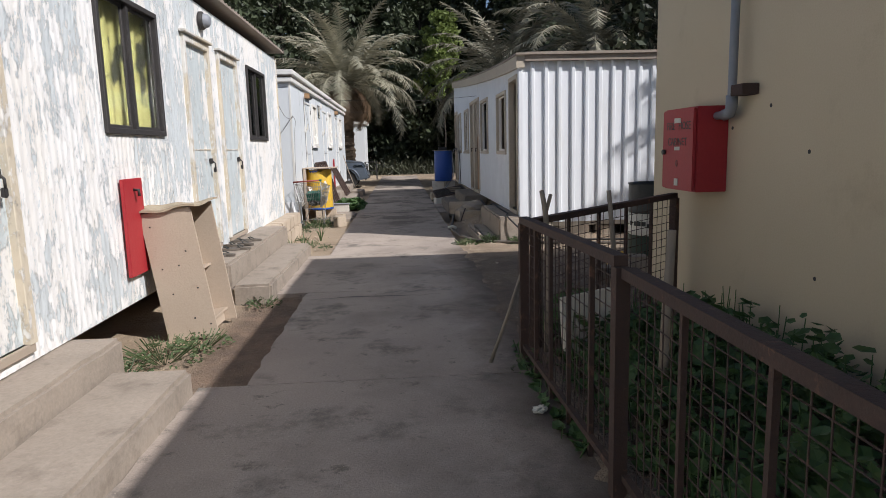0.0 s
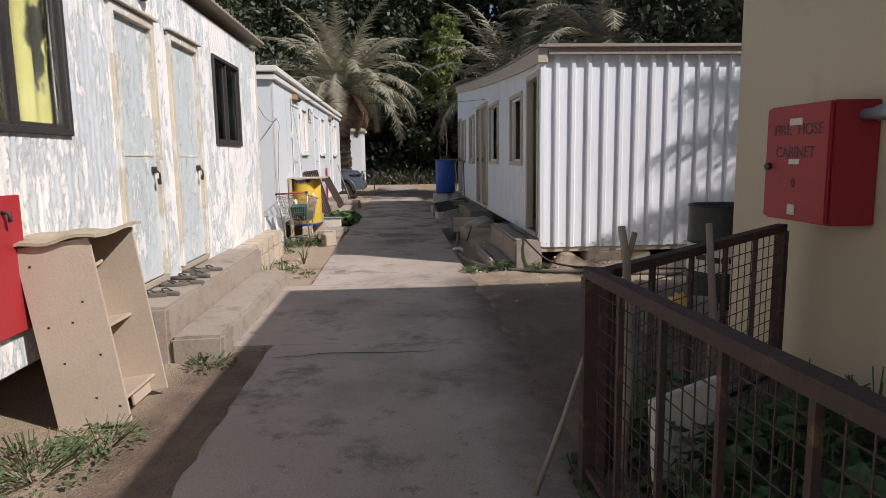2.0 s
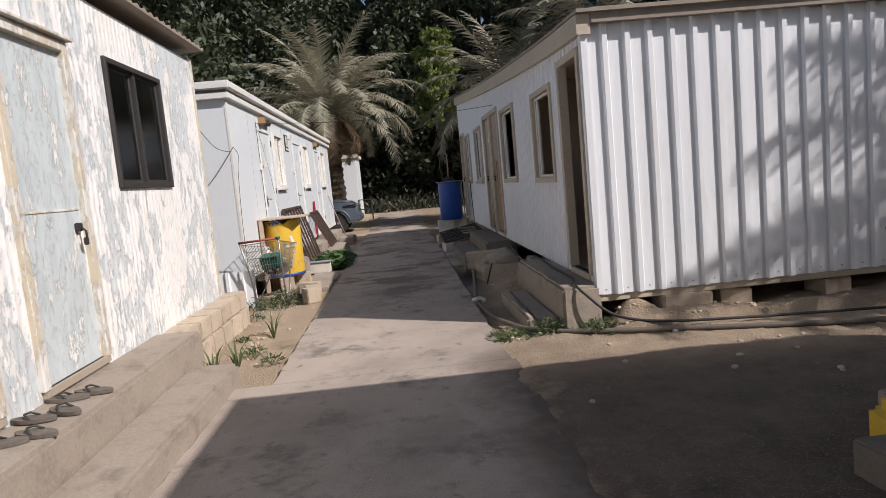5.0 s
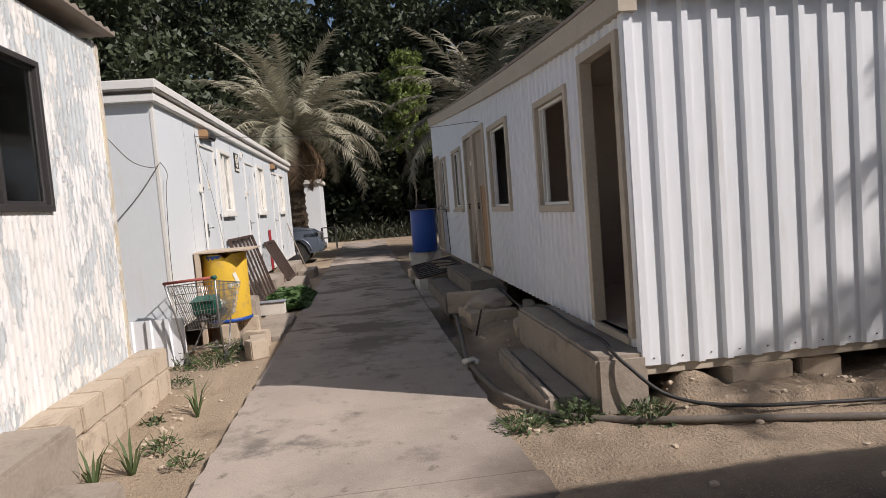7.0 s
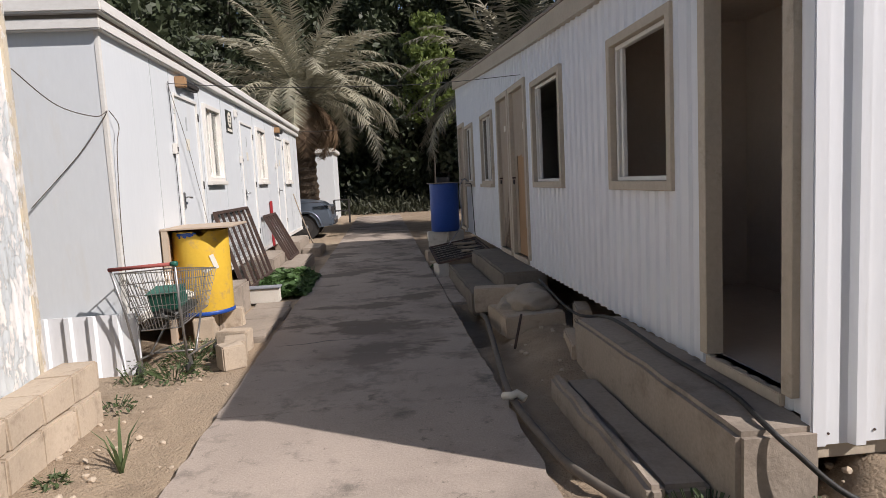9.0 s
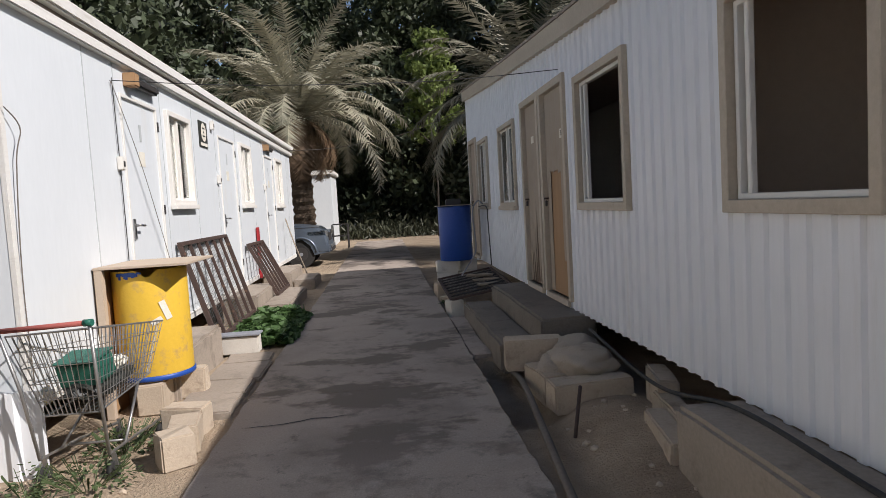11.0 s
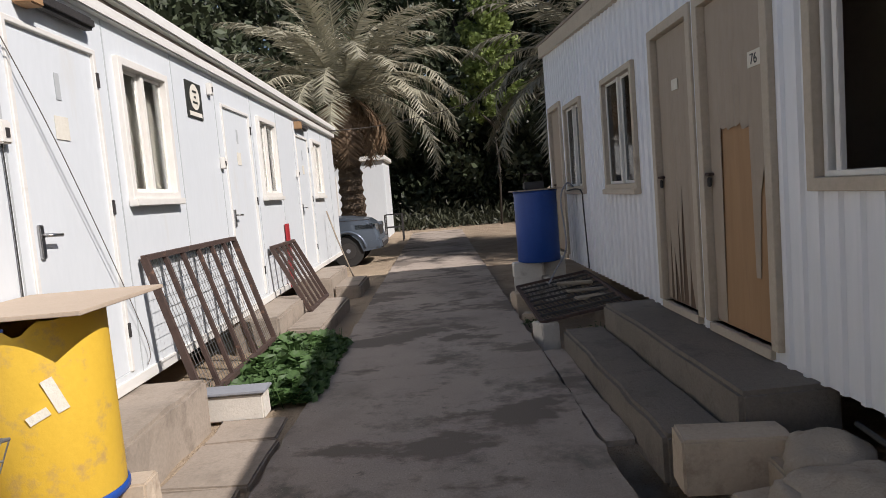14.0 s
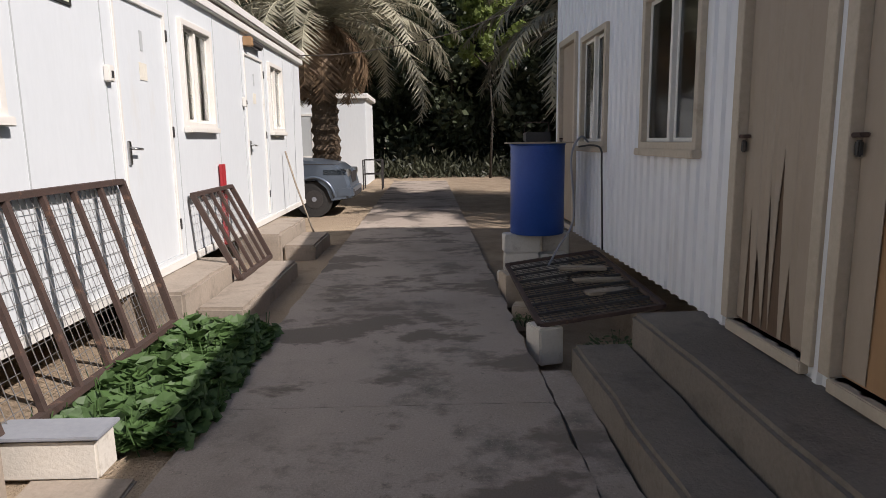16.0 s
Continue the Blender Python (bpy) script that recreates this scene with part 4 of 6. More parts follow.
part("fascia", strip(1.82, 1.948, 10.12, 22.4, -0.18, 0.0), M_TRIM_C, cabin_c, "pale beige fascia board")
part("end_fascia", nb(1.952, 9.6, 10.10, 10.15, 2.79, 2.93, 0.005), M_ROOF, cabin_c)
part("roof", strip(1.81, 9.7, 10.06, 22.45, 0.004, 0.035), M_ROOF, cabin_c, "weathered brown roof sheet")
part("corner_post", nb(1.855, 1.925, 10.155, 10.235, 0.3, 2.74, 0.006), M_SHEET_C, cabin_c)
for i, (u0, u1, z0, z1) in enumerate(C_DOORS):
    fr = part("door_frame", frame_bars(west, u0, u1, z0, z1, 0.075, -0.06, 0.04, False), M_TRIM_C, cabin_c, "beige dented metal door frame")
    part("threshold", wbox(west, u0, u1, -0.05, 0.045, z0 - 0.06, z0, 0.005), M_TRIM_C, fr)
    if i == 0:
        continue
    dr = part("door", wbox(west, u0 + 0.006, u1 - 0.006, -0.045, -0.02, z0 + 0.01, z1 - 0.006), M_SPLIT if i == 2 else M_PLY, cabin_c, "old plywood door with a torn, splitting face")
    bm = bmesh.new()
    n = 22
    rnd = random.Random(40 + i)
    foot = []
    for k in range(n + 1):
        f = k / n
        if i == 1:      # large tear that bares the inner board
            z = z0 + 0.02 if f > 0.80 or f < 0.04 else (1.3 + 2.2 * (0.2 - f) if f < 0.2 else (0.85 if f < 0.28 else 1.76 + rnd.uniform(-0.03, 0.03)))
        elif i == 2:    # narrow splits near the foot
            z = z0 + 0.02 if f < 0.2 or f > 0.88 else z0 + (0.02, 1.10, 0.72, 0.03, 0.85, 0.02, 0.35, 0.60, 0.02)[k % 9] * max(0.1, 1 - 1.3 * abs(f - 0.55))
        else:
            z = z0 + 0.02
        foot.append(z)
    lo = [bm.verts.new(west(u0 + 0.01 + (u1 - u0 - 0.02) * k / n, -0.014 + (0.012 * rnd.random() if foot[k] > z0 + 0.1 else 0), foot[k])) for k in range(n + 1)]
    hi = [bm.verts.new(west(u0 + 0.01 + (u1 - u0 - 0.02) * k / n, -0.014, z1 - 0.01)) for k in range(n + 1)]
    lob = [bm.verts.new(v.co + Vector((0.003, 0, 0))) for v in lo]
    hib = [bm.verts.new(v.co + Vector((0.003, 0, 0))) for v in hi]
    for k in range(n):
        bm.faces.new((lo[k], lo[k + 1], hi[k + 1], hi[k]))
        bm.faces.new((lob[k + 1], lob[k], hib[k], hib[k + 1]))
        bm.faces.new((lo[k + 1], lo[k], lob[k], lob[k + 1]))
    bmesh.ops.recalc_face_normals(bm, faces=bm.faces)
    part("veneer", bm, M_OLDDOOR, dr, "grey weathered veneer, split and curling")
    part("hasp", wbox(west, u1 - 0.06, u1 + 0.015, -0.012, 0.03, 1.475, 1.495, 0.004), M_RUST, dr)
    part("padlock", wbox(west, u1 - 0.045, u1 - 0.015, 0.0, 0.022, 1.40, 1.465, 0.006), M_DARK, dr)
    if i == 1:
        part("number_plate", wbox(west, u0 + 0.085, u0 + 0.235, -0.008, -0.004, 2.08, 2.17), M_PAPER, dr, "white number plate")
        cu = bpy.data.curves.new("number", "FONT")
        cu.body, cu.size, cu.extrude, cu.align_x = "76", 0.085, 0.001, "CENTER"
        num = new("number", cu)
        nm = new("door_number", bpy.data.meshes.new_from_object(num.evaluated_get(bpy.context.evaluated_depsgraph_get())))
        bpy.data.objects.remove(num)
        nm.data.transform(pose(EX + 0.002, u0 + 0.16, 2.095, 90, 0, -90))
        nm.data.materials.clear()
        nm.data.materials.append(M_BLACK)
        nm.parent = dr
        nm["label"] = "black painted number"
    elif i == 2:
        part("number_plate", wbox(west, u0 + 0.30, u0 + 0.42, -0.008, -0.004, 2.14, 2.22), M_PAPER, dr, "small white number plate")
for i, (u0, u1, z0, z1) in enumerate(C_WINS):
    if i < 2:
        wn = part("window", frame_bars(west, u0, u1, z0, z1, 0.065, -0.05, 0.045), M_TRIM_C, cabin_c, "beige window frame with no glass")
        part("inner_frame", frame_bars(west, u0 + 0.04, u1 - 0.04, z0 + 0.03, z1 - 0.03, 0.03, -0.045, 0.0), M_UPVC, wn)
        part("track", wbox(west, u1 - 0.13, u1 - 0.09, -0.04, -0.01, z0, z1, 0.003), M_UPVC, wn)
    else:
        cabin_window(cabin_c, west, u0, u1, z0, z1, M_UPVC, M_TINT, 0.5, 0.06, 0.04, True, "cream sliding window with dark glass in a beige surround", M_TRIM_C)

bm = bmesh.new()
for k in range(77):
    u = 10.35 + 0.155 * k
    for z in (0.46, 2.62 if k % 3 == 0 else 0.47, 1.2 if k % 6 == 0 else 0.46):
        if any(h[0] - 0.1 < u < h[1] + 0.1 and h[2] - 0.1 < z < h[3] + 0.1 for h in C_DOORS + C_WINS):
            continue
        bmesh.ops.create_uvsphere(bm, u_segments=6, v_segments=4, radius=0.007, matrix=Matrix.Translation((EX - 0.003, u, z)))
tagged(part("screws", bm, M_RUST, cabin_c, "small rusty screw heads"), kind="stuff")
bm = bmesh.new()
for k in range(36):
    for z in (0.34,):
        bmesh.ops.create_uvsphere(bm, u_segments=6, v_segments=4, radius=0.006, matrix=Matrix.Translation((1.96 + 0.213 * k, EY - 0.003, z)))
tagged(part("screws", bm, M_RUST, cabin_c, "small rusty screw heads"), kind="stuff")

# ---- beige building ----
house = thing("beige_building", "tall beige rendered building in its own shade", "building")
part("wall", nb(2.60, 7.2, -6.0, 6.55, -0.2, 3.86, 0.01), M_BEIGE, house)
part("parapet", nb(2.57, 7.23, -6.03, 6.58, 3.862, 3.93, 0.01), M_BEIGE, house)
for y, z in ((4.46, 1.74), (4.98, 1.60), (4.0, 1.42), (3.87, 0.62)):
    part("hole", tube(bmesh.new(), [(2.597, y, z), (2.603, y, z)], 0.014, 10), M_DARK, house, "small dark hole in the render")

hose = thing("fire_hose_cabinet", "red steel fire hose cabinet fixed to the beige wall", "cabinet")
part("body", nb(2.345, 2.598, 5.04, 5.66, 1.10, 1.78, 0.006), M_RED, hose)
door = part("door", nb(2.318, 2.343, 5.05, 5.65, 1.11, 1.77, 0.008), M_RED, hose)


def lettering(body, size, m, mat, parent, label):
    cu = bpy.data.curves.new("lettering", "FONT")
    cu.body, cu.size, cu.extrude, cu.align_x = body, size, 0.0008, "CENTER"
    tmp = new("tmp", cu)
    me = bpy.data.meshes.new_from_object(tmp.evaluated_get(bpy.context.evaluated_depsgraph_get()))
    bpy.data.objects.remove(tmp)
    me.transform(m)
    me.materials.clear()
    me.materials.append(mat)
    ob = new("lettering", me)
    ob.parent = parent
    return tagged(ob, label)


lettering("FIRE", 0.092, pose(2.3165, 5.48, 1.605, 90, 0, -90), M_BLACK, door, "black stencilled word")
lettering("HOSE", 0.092, pose(2.3165, 5.215, 1.605, 90, 0, -90), M_BLACK, door, "black stencilled word")
lettering("CABINET", 0.092, pose(2.3165, 5.35, 1.475, 90, 0, -90), M_BLACK, door, "black stencilled words")
lettering("0", 0.08, pose(2.3165, 5.35, 1.30, 90, 0, -90), M_BLACK, door, "black stencilled digit")
part("sticker", nb(2.3145, 2.3175, 5.29, 5.41, 1.66, 1.70), M_PAPER, door, "torn white sticker")
part("sticker", nb(2.3145, 2.3175, 5.30, 5.40, 1.435, 1.465), M_PAPER, door, "torn white sticker")
part("sticker", nb(2.3145, 2.3175, 5.32, 5.39, 1.14, 1.20), M_PAPER, door, "small pale sticker")
part("latch", tube(bmesh.new(), [(2.318, 5.60, 1.42), (2.295, 5.60, 1.42)], 0.022, 12), M_DARK, door)
pipe = thing("fire_pipe", "grey water pipe running down the beige wall into the cabinet", "pipe")
bm = tube(bmesh.new(), [(2.50, 4.82, 3.85), (2.50, 4.82, 1.78), (2.50, 4.83, 1.73), (2.50, 4.87, 1.70), (2.50, 5.04, 1.70)], 0.032, 12)
part("run", bm, M_GREYPIPE, pipe)
part("elbow", tube(bmesh.new(), [(2.50, 4.82, 1.84), (2.50, 4.82, 1.76), (2.50, 4.845, 1.71), (2.50, 4.93, 1.70)], 0.043, 12), M_GREYPIPE, pipe)
part("bracket", nb(2.47, 2.60, 4.62, 4.79, 1.83, 1.91, 0.005), M_RUST, pipe, "rusty wall bracket")

# ---- rusty fence and planted bed ----
FX = 0.94
fence = thing("rusty_fence", "rusty iron fence of mesh panels round a planted bed", "fence")


def fence_run(p, q, top0, top1, bars, mesh_step=0.075, last=True):
    p, q = Vector((*p, 0)), Vector((*q, 0))
    at = lambda f, z: p.lerp(q, f) + Vector((0, 0, z))
    tz = lambda f: top0 + (top1 - top0) * f
    part("top_rail", beam(bmesh.new(), at(0, top0), at(1, top1), 0.06, 0.045), M_RUST, fence)
    part("bottom_rail", beam(bmesh.new(), at(0, 0.10), at(1, 0.10), 0.03, 0.03), M_RUST, fence)
    for i in range(bars + (1 if last else 0)):
        f = i / bars
        w = 0.06 if i in (0, bars) else 0.022
        part("post", beam(bmesh.new(), at(f, -0.08), at(f, tz(f) - 0.024), w, w, (q - p)), M_RUST, fence)
    bm = bmesh.new()
    ln = (q - p).length
    off = (q - p).cross(Vector((0, 0, 1))).normalized() * 0.02
    n = int(ln / mesh_step)
    for i in range(1, n):
        tube(bm, [at(i / n, 0.08) + off, at(i / n, tz(i / n) - 0.02) + off], 0.0028, 4)
    k = int(top0 / mesh_step)
    for j in range(1, k):
        z = 0.08 + (top0 - 0.1) * j / k
        tube(bm, [at(0, z) + off, at(1, z + (top1 - top0)) + off], 0.0028, 4)
    part("mesh", bm, M_RUST, fence, "rusty welded wire mesh")


fence_run((0.88, 2.54), (0.83, 4.40), 1.03, 1.0, 5)
fence_run((0.93, -1.6), (0.90, 2.505), 0.96, 0.985, 8, last=False)
fence_run((0.93, 4.47), (2.40, 5.56), 0.98, 1.04, 5)
for pts, r, lab in ((((0.98, 4.36, -0.05), (1.0, 4.37, 0.6), (0.98, 4.37, 1.05), (0.95, 4.36, 1.2)), 0.023, "forked grey branch used as a fence stake"),
                    (((1.60, 4.85, 0), (1.64, 4.88, 0.6), (1.58, 4.86, 1.15)), 0.025, "thin grey branch used as a fence stake"),
                    (((1.30, 3.1, 0), (1.32, 3.12, 0.6), (1.33, 3.1, 1.07)), 0.03, "thick dry branch standing in the bed"),
                    (((0.58, 4.36, -0.01), (0.71, 4.38, 0.33), (0.83, 4.40, 0.68)), 0.014, "pale stick leaning on the fence")):
    bm = tube(bmesh.new(), pts, r, 8, r * 0.7)
    if "forked" in lab:
        tube(bm, [(0.98, 4.37, 1.04), (1.02, 4.39, 1.17)], 0.014, 6)
    solo("wooden_stake", bm, M_WOOD, lab, "stake")
bm = nb(-0.25, 0.25, -0.02, 0.02, 0, 0.46, 0.006)
bm.transform(pose(1.28, 4.32, 0.02, -5, 0, 32))
solo("board", bm, M_PAPER, "dirty white board standing in the planted bed", "board")


def leaf_at(bm, c, size, nrm, spin, lobes=1.0):
    """A small cupped leaf of five corners about c."""
    z = Vector(nrm).normalized()
    a = z.cross(Vector((math.cos(spin), math.sin(spin), 0.3))).normalized()
    b = z.cross(a)
    mid = bm.verts.new(c - z * size * 0.12)
    ring = [bm.verts.new(c + (a * math.cos(t) * 0.8 * lobes + b * math.sin(t)) * size * 0.5) for t in (0.3, 1.35, 2.6, 3.9, 5.2)]
    for i in range(5):
        bm.faces.new((mid, ring[i], ring[(i + 1) % 5]))


def leaf_bed(name, label, mat, count, x0, x1, y0, y1, hmax, size, gz=0.0):
    bm = bmesh.new()
    rnd = random.Random(count)
    for _ in range(count):
        x, y = rnd.uniform(x0, x1), rnd.uniform(y0, y1)
        e = min((x - x0) / 0.18, (x1 - x) / 0.18, (y - y0) / 0.2, (y1 - y) / 0.2, 1)
        h = hmax * max(0.15, e) * (0.55 + 0.45 * noise.noise((x * 2.2, y * 2.2, 1))) * rnd.uniform(0.35, 1.0)
        leaf_at(bm, Vector((x, y, gz + max(0.02, h))), size * rnd.uniform(0.6, 1.25), (rnd.uniform(-0.7, 0.7), rnd.uniform(-0.7, 0.7), 1), rnd.uniform(0, 6.28))
    for _ in range(count // 10):
        x, y = rnd.uniform(x0, x1), rnd.uniform(y0, y1)
        tube(bm, [(x, y, gz - 0.04), (x + rnd.uniform(-0.05, 0.05), y + rnd.uniform(-0.05, 0.05), gz + hmax * 0.6)], 0.004, 3, cap=False)
    return solo(name, bm, mat, label, "plant", kind="stuff")


leaf_bed("creeper_bed", "dense low creeper with round dark green leaves", M_CREEPER, 5200, 0.98, 2.58, -1.5, 5.0, 0.62, 0.10)
leaf_bed("creeper_edge", "stray creeper leaves outside the fence", M_CREEPER, 130, 0.78, 0.98, 2.9, 4.7, 0.16, 0.08)
leaf_bed("green_plant_bed", "low bright green leafy plants in the bed by the rack", M_CREEPER, 1500, -1.88, -1.04, 16.72, 18.8, 0.27, 0.135)


def weed(cx, cy, r, h, n, mat=M_WEED, label="small grey-green weed on the sand"):
    bm = bmesh.new()
    rnd = random.Random(int(cx * 91 + cy * 37))
    for _ in range(n):
        a, d = rnd.uniform(0, 6.28), r * math.sqrt(rnd.random())
        x, y = cx + math.cos(a) * d, cy + math.sin(a) * d
        leaf_at(bm, Vector((x, y, h * rnd.random() * (1.1 - d / r) - 0.01)), rnd.uniform(0.025, 0.055), (rnd.uniform(-1, 1), rnd.uniform(-1, 1), 1), a, 0.6)
    for _ in range(n // 6):
        a = rnd.uniform(0, 6.28)
        tube(bm, [(cx + math.cos(a) * r * 0.2, cy + math.sin(a) * r * 0.2, -0.05), (cx + math.cos(a) * r * 0.8, cy + math.sin(a) * r * 0.8, h * 0.6)], 0.003, 3, cap=False)
    return solo("weed", bm, mat, label, "plant", "weeds")


for x, y, r, h, n in ((-1.85, 4.85, 0.35, 0.16, 260), (-1.65, 5.15, 0.25, 0.12, 150), (-2.0, 4.5, 0.2, 0.1, 90), (-1.45, 6.5, 0.2, 0.08, 90), (1.36, 10.12, 0.20, 0.19, 340), (1.80, 9.98, 0.22, 0.16, 300), (0.98, 10.12, 0.22, 0.11, 240), (-1.72, 13.75, 0.26, 0.2, 240), (-1.5, 10.6, 0.14, 0.12, 70),
                      (-1.75, 11.2, 0.1, 0.08, 50), (-1.72, 13.15, 0.3, 0.18, 220), (-1.25, 10.25, 0.12, 0.1, 50), (1.5, 12.9, 0.12, 0.08, 60), (-1.9, 12.4, 0.16, 0.1, 60), (0.85, 4.2, 0.15, 0.12, 60), (0.95, 18.9, 0.1, 0.1, 50), (1.5, 18.1, 0.25, 0.15, 120), (-2.02, 13.1, 0.15, 0.2, 80)):
    weed(x, y, r, h, n)
for cx, cy in ((-1.55, 10.15), (-1.72, 10.0), (-1.45, 11.35)):
    bm = bmesh.new()
    for k in range(9):
        a = k * 2.4
        d = Vector((math.cos(a), math.sin(a), 0))
        base = Vector((cx, cy, -0.05))
        w = d.cross(Vector((0, 0, 1))) * 0.013
        h = 0.20 + 0.12 * random.random()
        vs = [base - w, base + w, base + d * 0.07 + Vector((0, 0, h * 0.7)) + w * 0.7, base + d * 0.07 + Vector((0, 0, h * 0.7)) - w * 0.7, base + d * 0.15 + Vector((0, 0, h))]
        vs = [bm.verts.new(v) for v in vs]
        bm.faces.new(vs[:4])
        bm.faces.new((vs[3], vs[2], vs[4]))
    solo("aloe", bm, M_WEED, "small spiky green plant beside the step", "plant", "spiky plants")

# ---- things along the walkway ----
shelf = thing("bookcase", "discarded chipboard shelf unit leaning on the cabin", "bookcase")
sm = pose(-2.0, 5.40, -0.06, 0, -8, -1)
for nm, dims in (("side_panel", (0.0, 0.42, 0.0, 0.02, 0.0, 1.10)), ("side_panel", (0.0, 0.42, 0.56, 0.58, 0.0, 1.10)),
                 ("shelf_board", (0.02, 0.36, 0.021, 0.559, 0.10, 0.12)), ("shelf_board", (0.02, 0.30, 0.021, 0.559, 0.53, 0.55)), ("back_panel", (-0.002, 0.012, 0.021, 0.559, 0.02, 1.099)),
                 ("plinth", (0.30, 0.315, 0.30, 0.559, 0.0, 0.099))):
    bm = box(bmesh.new(), *dims, bevel=0.002)
    bm.transform(sm)
    part(nm, bm, M_CHIP, shelf)
bm = box(bmesh.new(), 0, 0.24, 0, 0.42, 0, 0.02, bevel=0.002)
bm.transform(sm @ pose(0.02, 0.03, 0.84, 8, -4, 0))
part("shelf_board", bm, M_CHIP, shelf, "broken upper shelf board hanging askew")
bm = bmesh.new()
n = 10
top_grid = [[[bm.verts.new(sm @ Vector((-0.05 + 0.52 * i / n, -0.03 + 0.64 * j / n, 1.102 + dz + 0.05 * (1 - i / n) ** 3 * math.sin(2.6 * j / n) + 0.012 * math.sin(5 * j / n + i)))) for j in range(n + 1)] for i in range(n + 1)] for dz in (0.0, 0.018)]
for i in range(n):
    for j in range(n):
        for g, flip in ((top_grid[0], 1), (top_grid[1], 0)):
            q = [g[i][j], g[i + 1][j], g[i + 1][j + 1], g[i][j + 1]]
            bm.faces.new(q[::-1] if flip else q)
for k in range(n):
    for e0, e1 in (((k, 0), (k + 1, 0)), ((n, k), (n, k + 1)), ((k + 1, n), (k, n)), ((0, k + 1), (0, k))):
        bm.faces.new([top_grid[0][e0[0]][e0[1]], top_grid[0][e1[0]][e1[1]], top_grid[1][e1[0]][e1[1]], top_grid[1][e0[0]][e0[1]]])
part("top", bm, M_WARPED, shelf, "warped dusty top board")
for k, (u, z) in enumerate(((0.30, 0.74), (0.08, 0.62), (0.22, 0.63), (0.12, 0.40), (0.33, 0.42), (0.25, 0.17), (0.37, 0.10), (0.06, 0.98))):
    bm = nb(u, u + 0.014, -0.002, 0.001, z, z + 0.012)
    bm.transform(sm)
    part("dowel_hole", bm, M_DARK, shelf)


def slipper(cx, cy, turn):
    s = thing("slipper", "worn brown rubber slipper on the step", "slipper", group="slippers on the step")
    bm = bmesh.new()
    rim = [(0.045 * math.cos(a) * (1.0 + 0.15 * math.cos(a * 2 + 0.4)), 0.13 * math.sin(a)) for a in np.linspace(0, 2 * math.pi, 18, endpoint=False)]
    lo = [bm.verts.new((x, y, 0)) for x, y in rim]
    hi = [bm.verts.new((x, y, 0.022)) for x, y in rim]
    bm.faces.new(hi)
    bm.faces.new(lo[::-1])
    for i in range(18):
        j = (i + 1) % 18
        bm.faces.new((lo[i], lo[j], hi[j], hi[i]))
    m = pose(cx, cy, 0.405, 0, 0, turn)
    bm.transform(m)
    part("sole", bm, M_HOSE, s)
    bm = tube(bmesh.new(), [(-0.045, -0.01, 0.02), (-0.025, 0.03, 0.045), (0, 0.05, 0.042), (0.025, 0.03, 0.045), (0.045, -0.01, 0.02)], 0.007, 6)
    bm.transform(m)
    part("strap", bm, M_BLACK, s)


for i, (x, y, tn) in enumerate(((-2.05, 7.05, 80), (-1.95, 7.12, 65), (-2.02, 7.5, 100), (-1.9, 7.6, 75), (-2.05, 7.85, 85), (-1.93, 7.95, 60), (-2.04, 8.2, 95), (-1.93, 8.3, 80))):
    slipper(x, y, tn)


def drum(name, label, cx, cy, z0, h, r, mats, rim_mat, torn=False):
    """A steel or plastic drum; a torn one has a ragged, notched top and no lid."""
    d = thing(name, label, "drum")
    ks = (0, 0.36, 0.64, 1.0) if len(mats) == 3 else (0, 1.0)
    zs = [z0 + h * k for k in ks]
    for (a, b), mat in zip(zip(zs, zs[1:]), mats):
        prof = [(r - 0.006, a), (r, a + 0.012)]
        for f in (() if torn else (() if name == "blue_drum" else (0.36, 0.64) if len(mats) == 1 else (0.0,))):
            c = a + (b - a) * f
            prof += [(r, c + 0.014), (r + 0.003, c + 0.024), (r + 0.003, c + 0.036), (r, c + 0.046)]
        prof += [(r, b - 0.14), (r, b - 0.001)]
        bm, rings = turned(bmesh.new(), cx, cy, prof, 56)
        if torn:
            for i, v in enumerate(rings[-1]):
                ang = 360 * i / 56
                notch = max(0, 1 - abs((ang - 285 + 180) % 360 - 180) / 14)
                v.co.z -= 0.012 + 0.07 * notch + 0.004 * math.sin(i * 2.1)
        if a == z0:
            bm.faces.new(rings[0][::-1])
        part("shell", bm, mat, d)
    if torn:
        return d
    bm, rings = turned(bmesh.new(), cx, cy, [(r, z0 + h), (r + 0.012, z0 + h + 0.006), (r + 0.006, z0 + h + 0.018), (r - 0.012, z0 + h + 0.012), (r - 0.02, z0 + h - 0.02)], 40)
    part("rim", bm, rim_mat, d)
    bm = bmesh.new()
    bmesh.ops.create_circle(bm, cap_ends=True, radius=r - 0.015, segments=40, matrix=pose(cx, cy, z0 + h - 0.02))
    part("lid", bm, rim_mat, d)
    return d


bd = drum("steel_drum", "black steel oil drum with a white band beside the beige wall", 2.95, 7.40, 0.12, 0.91, 0.29, (M_DGREEN, M_PAPER, M_BLACK), M_BLACK)
for a in (190, 205, 214, 226, 238, 250, 262):
    w = 0.05 if a % 4 else 0.09
    bm = nb(0.2915, 0.2945, -w / 2, w / 2, 0.0, 0.05)
    bm.transform(pose(2.95, 7.40, 0.56 if a < 230 else 0.54, 0, 0, a))
    part("marking", bm, M_BLACK, bd)
for x, y, tn, s in ((2.95, 7.40, 8, 0.5),):
    loose_block("rough pale stone under the steel drum", x, y, -0.04, s, s, 0.16 if s > 0.4 else 0.24, tn)

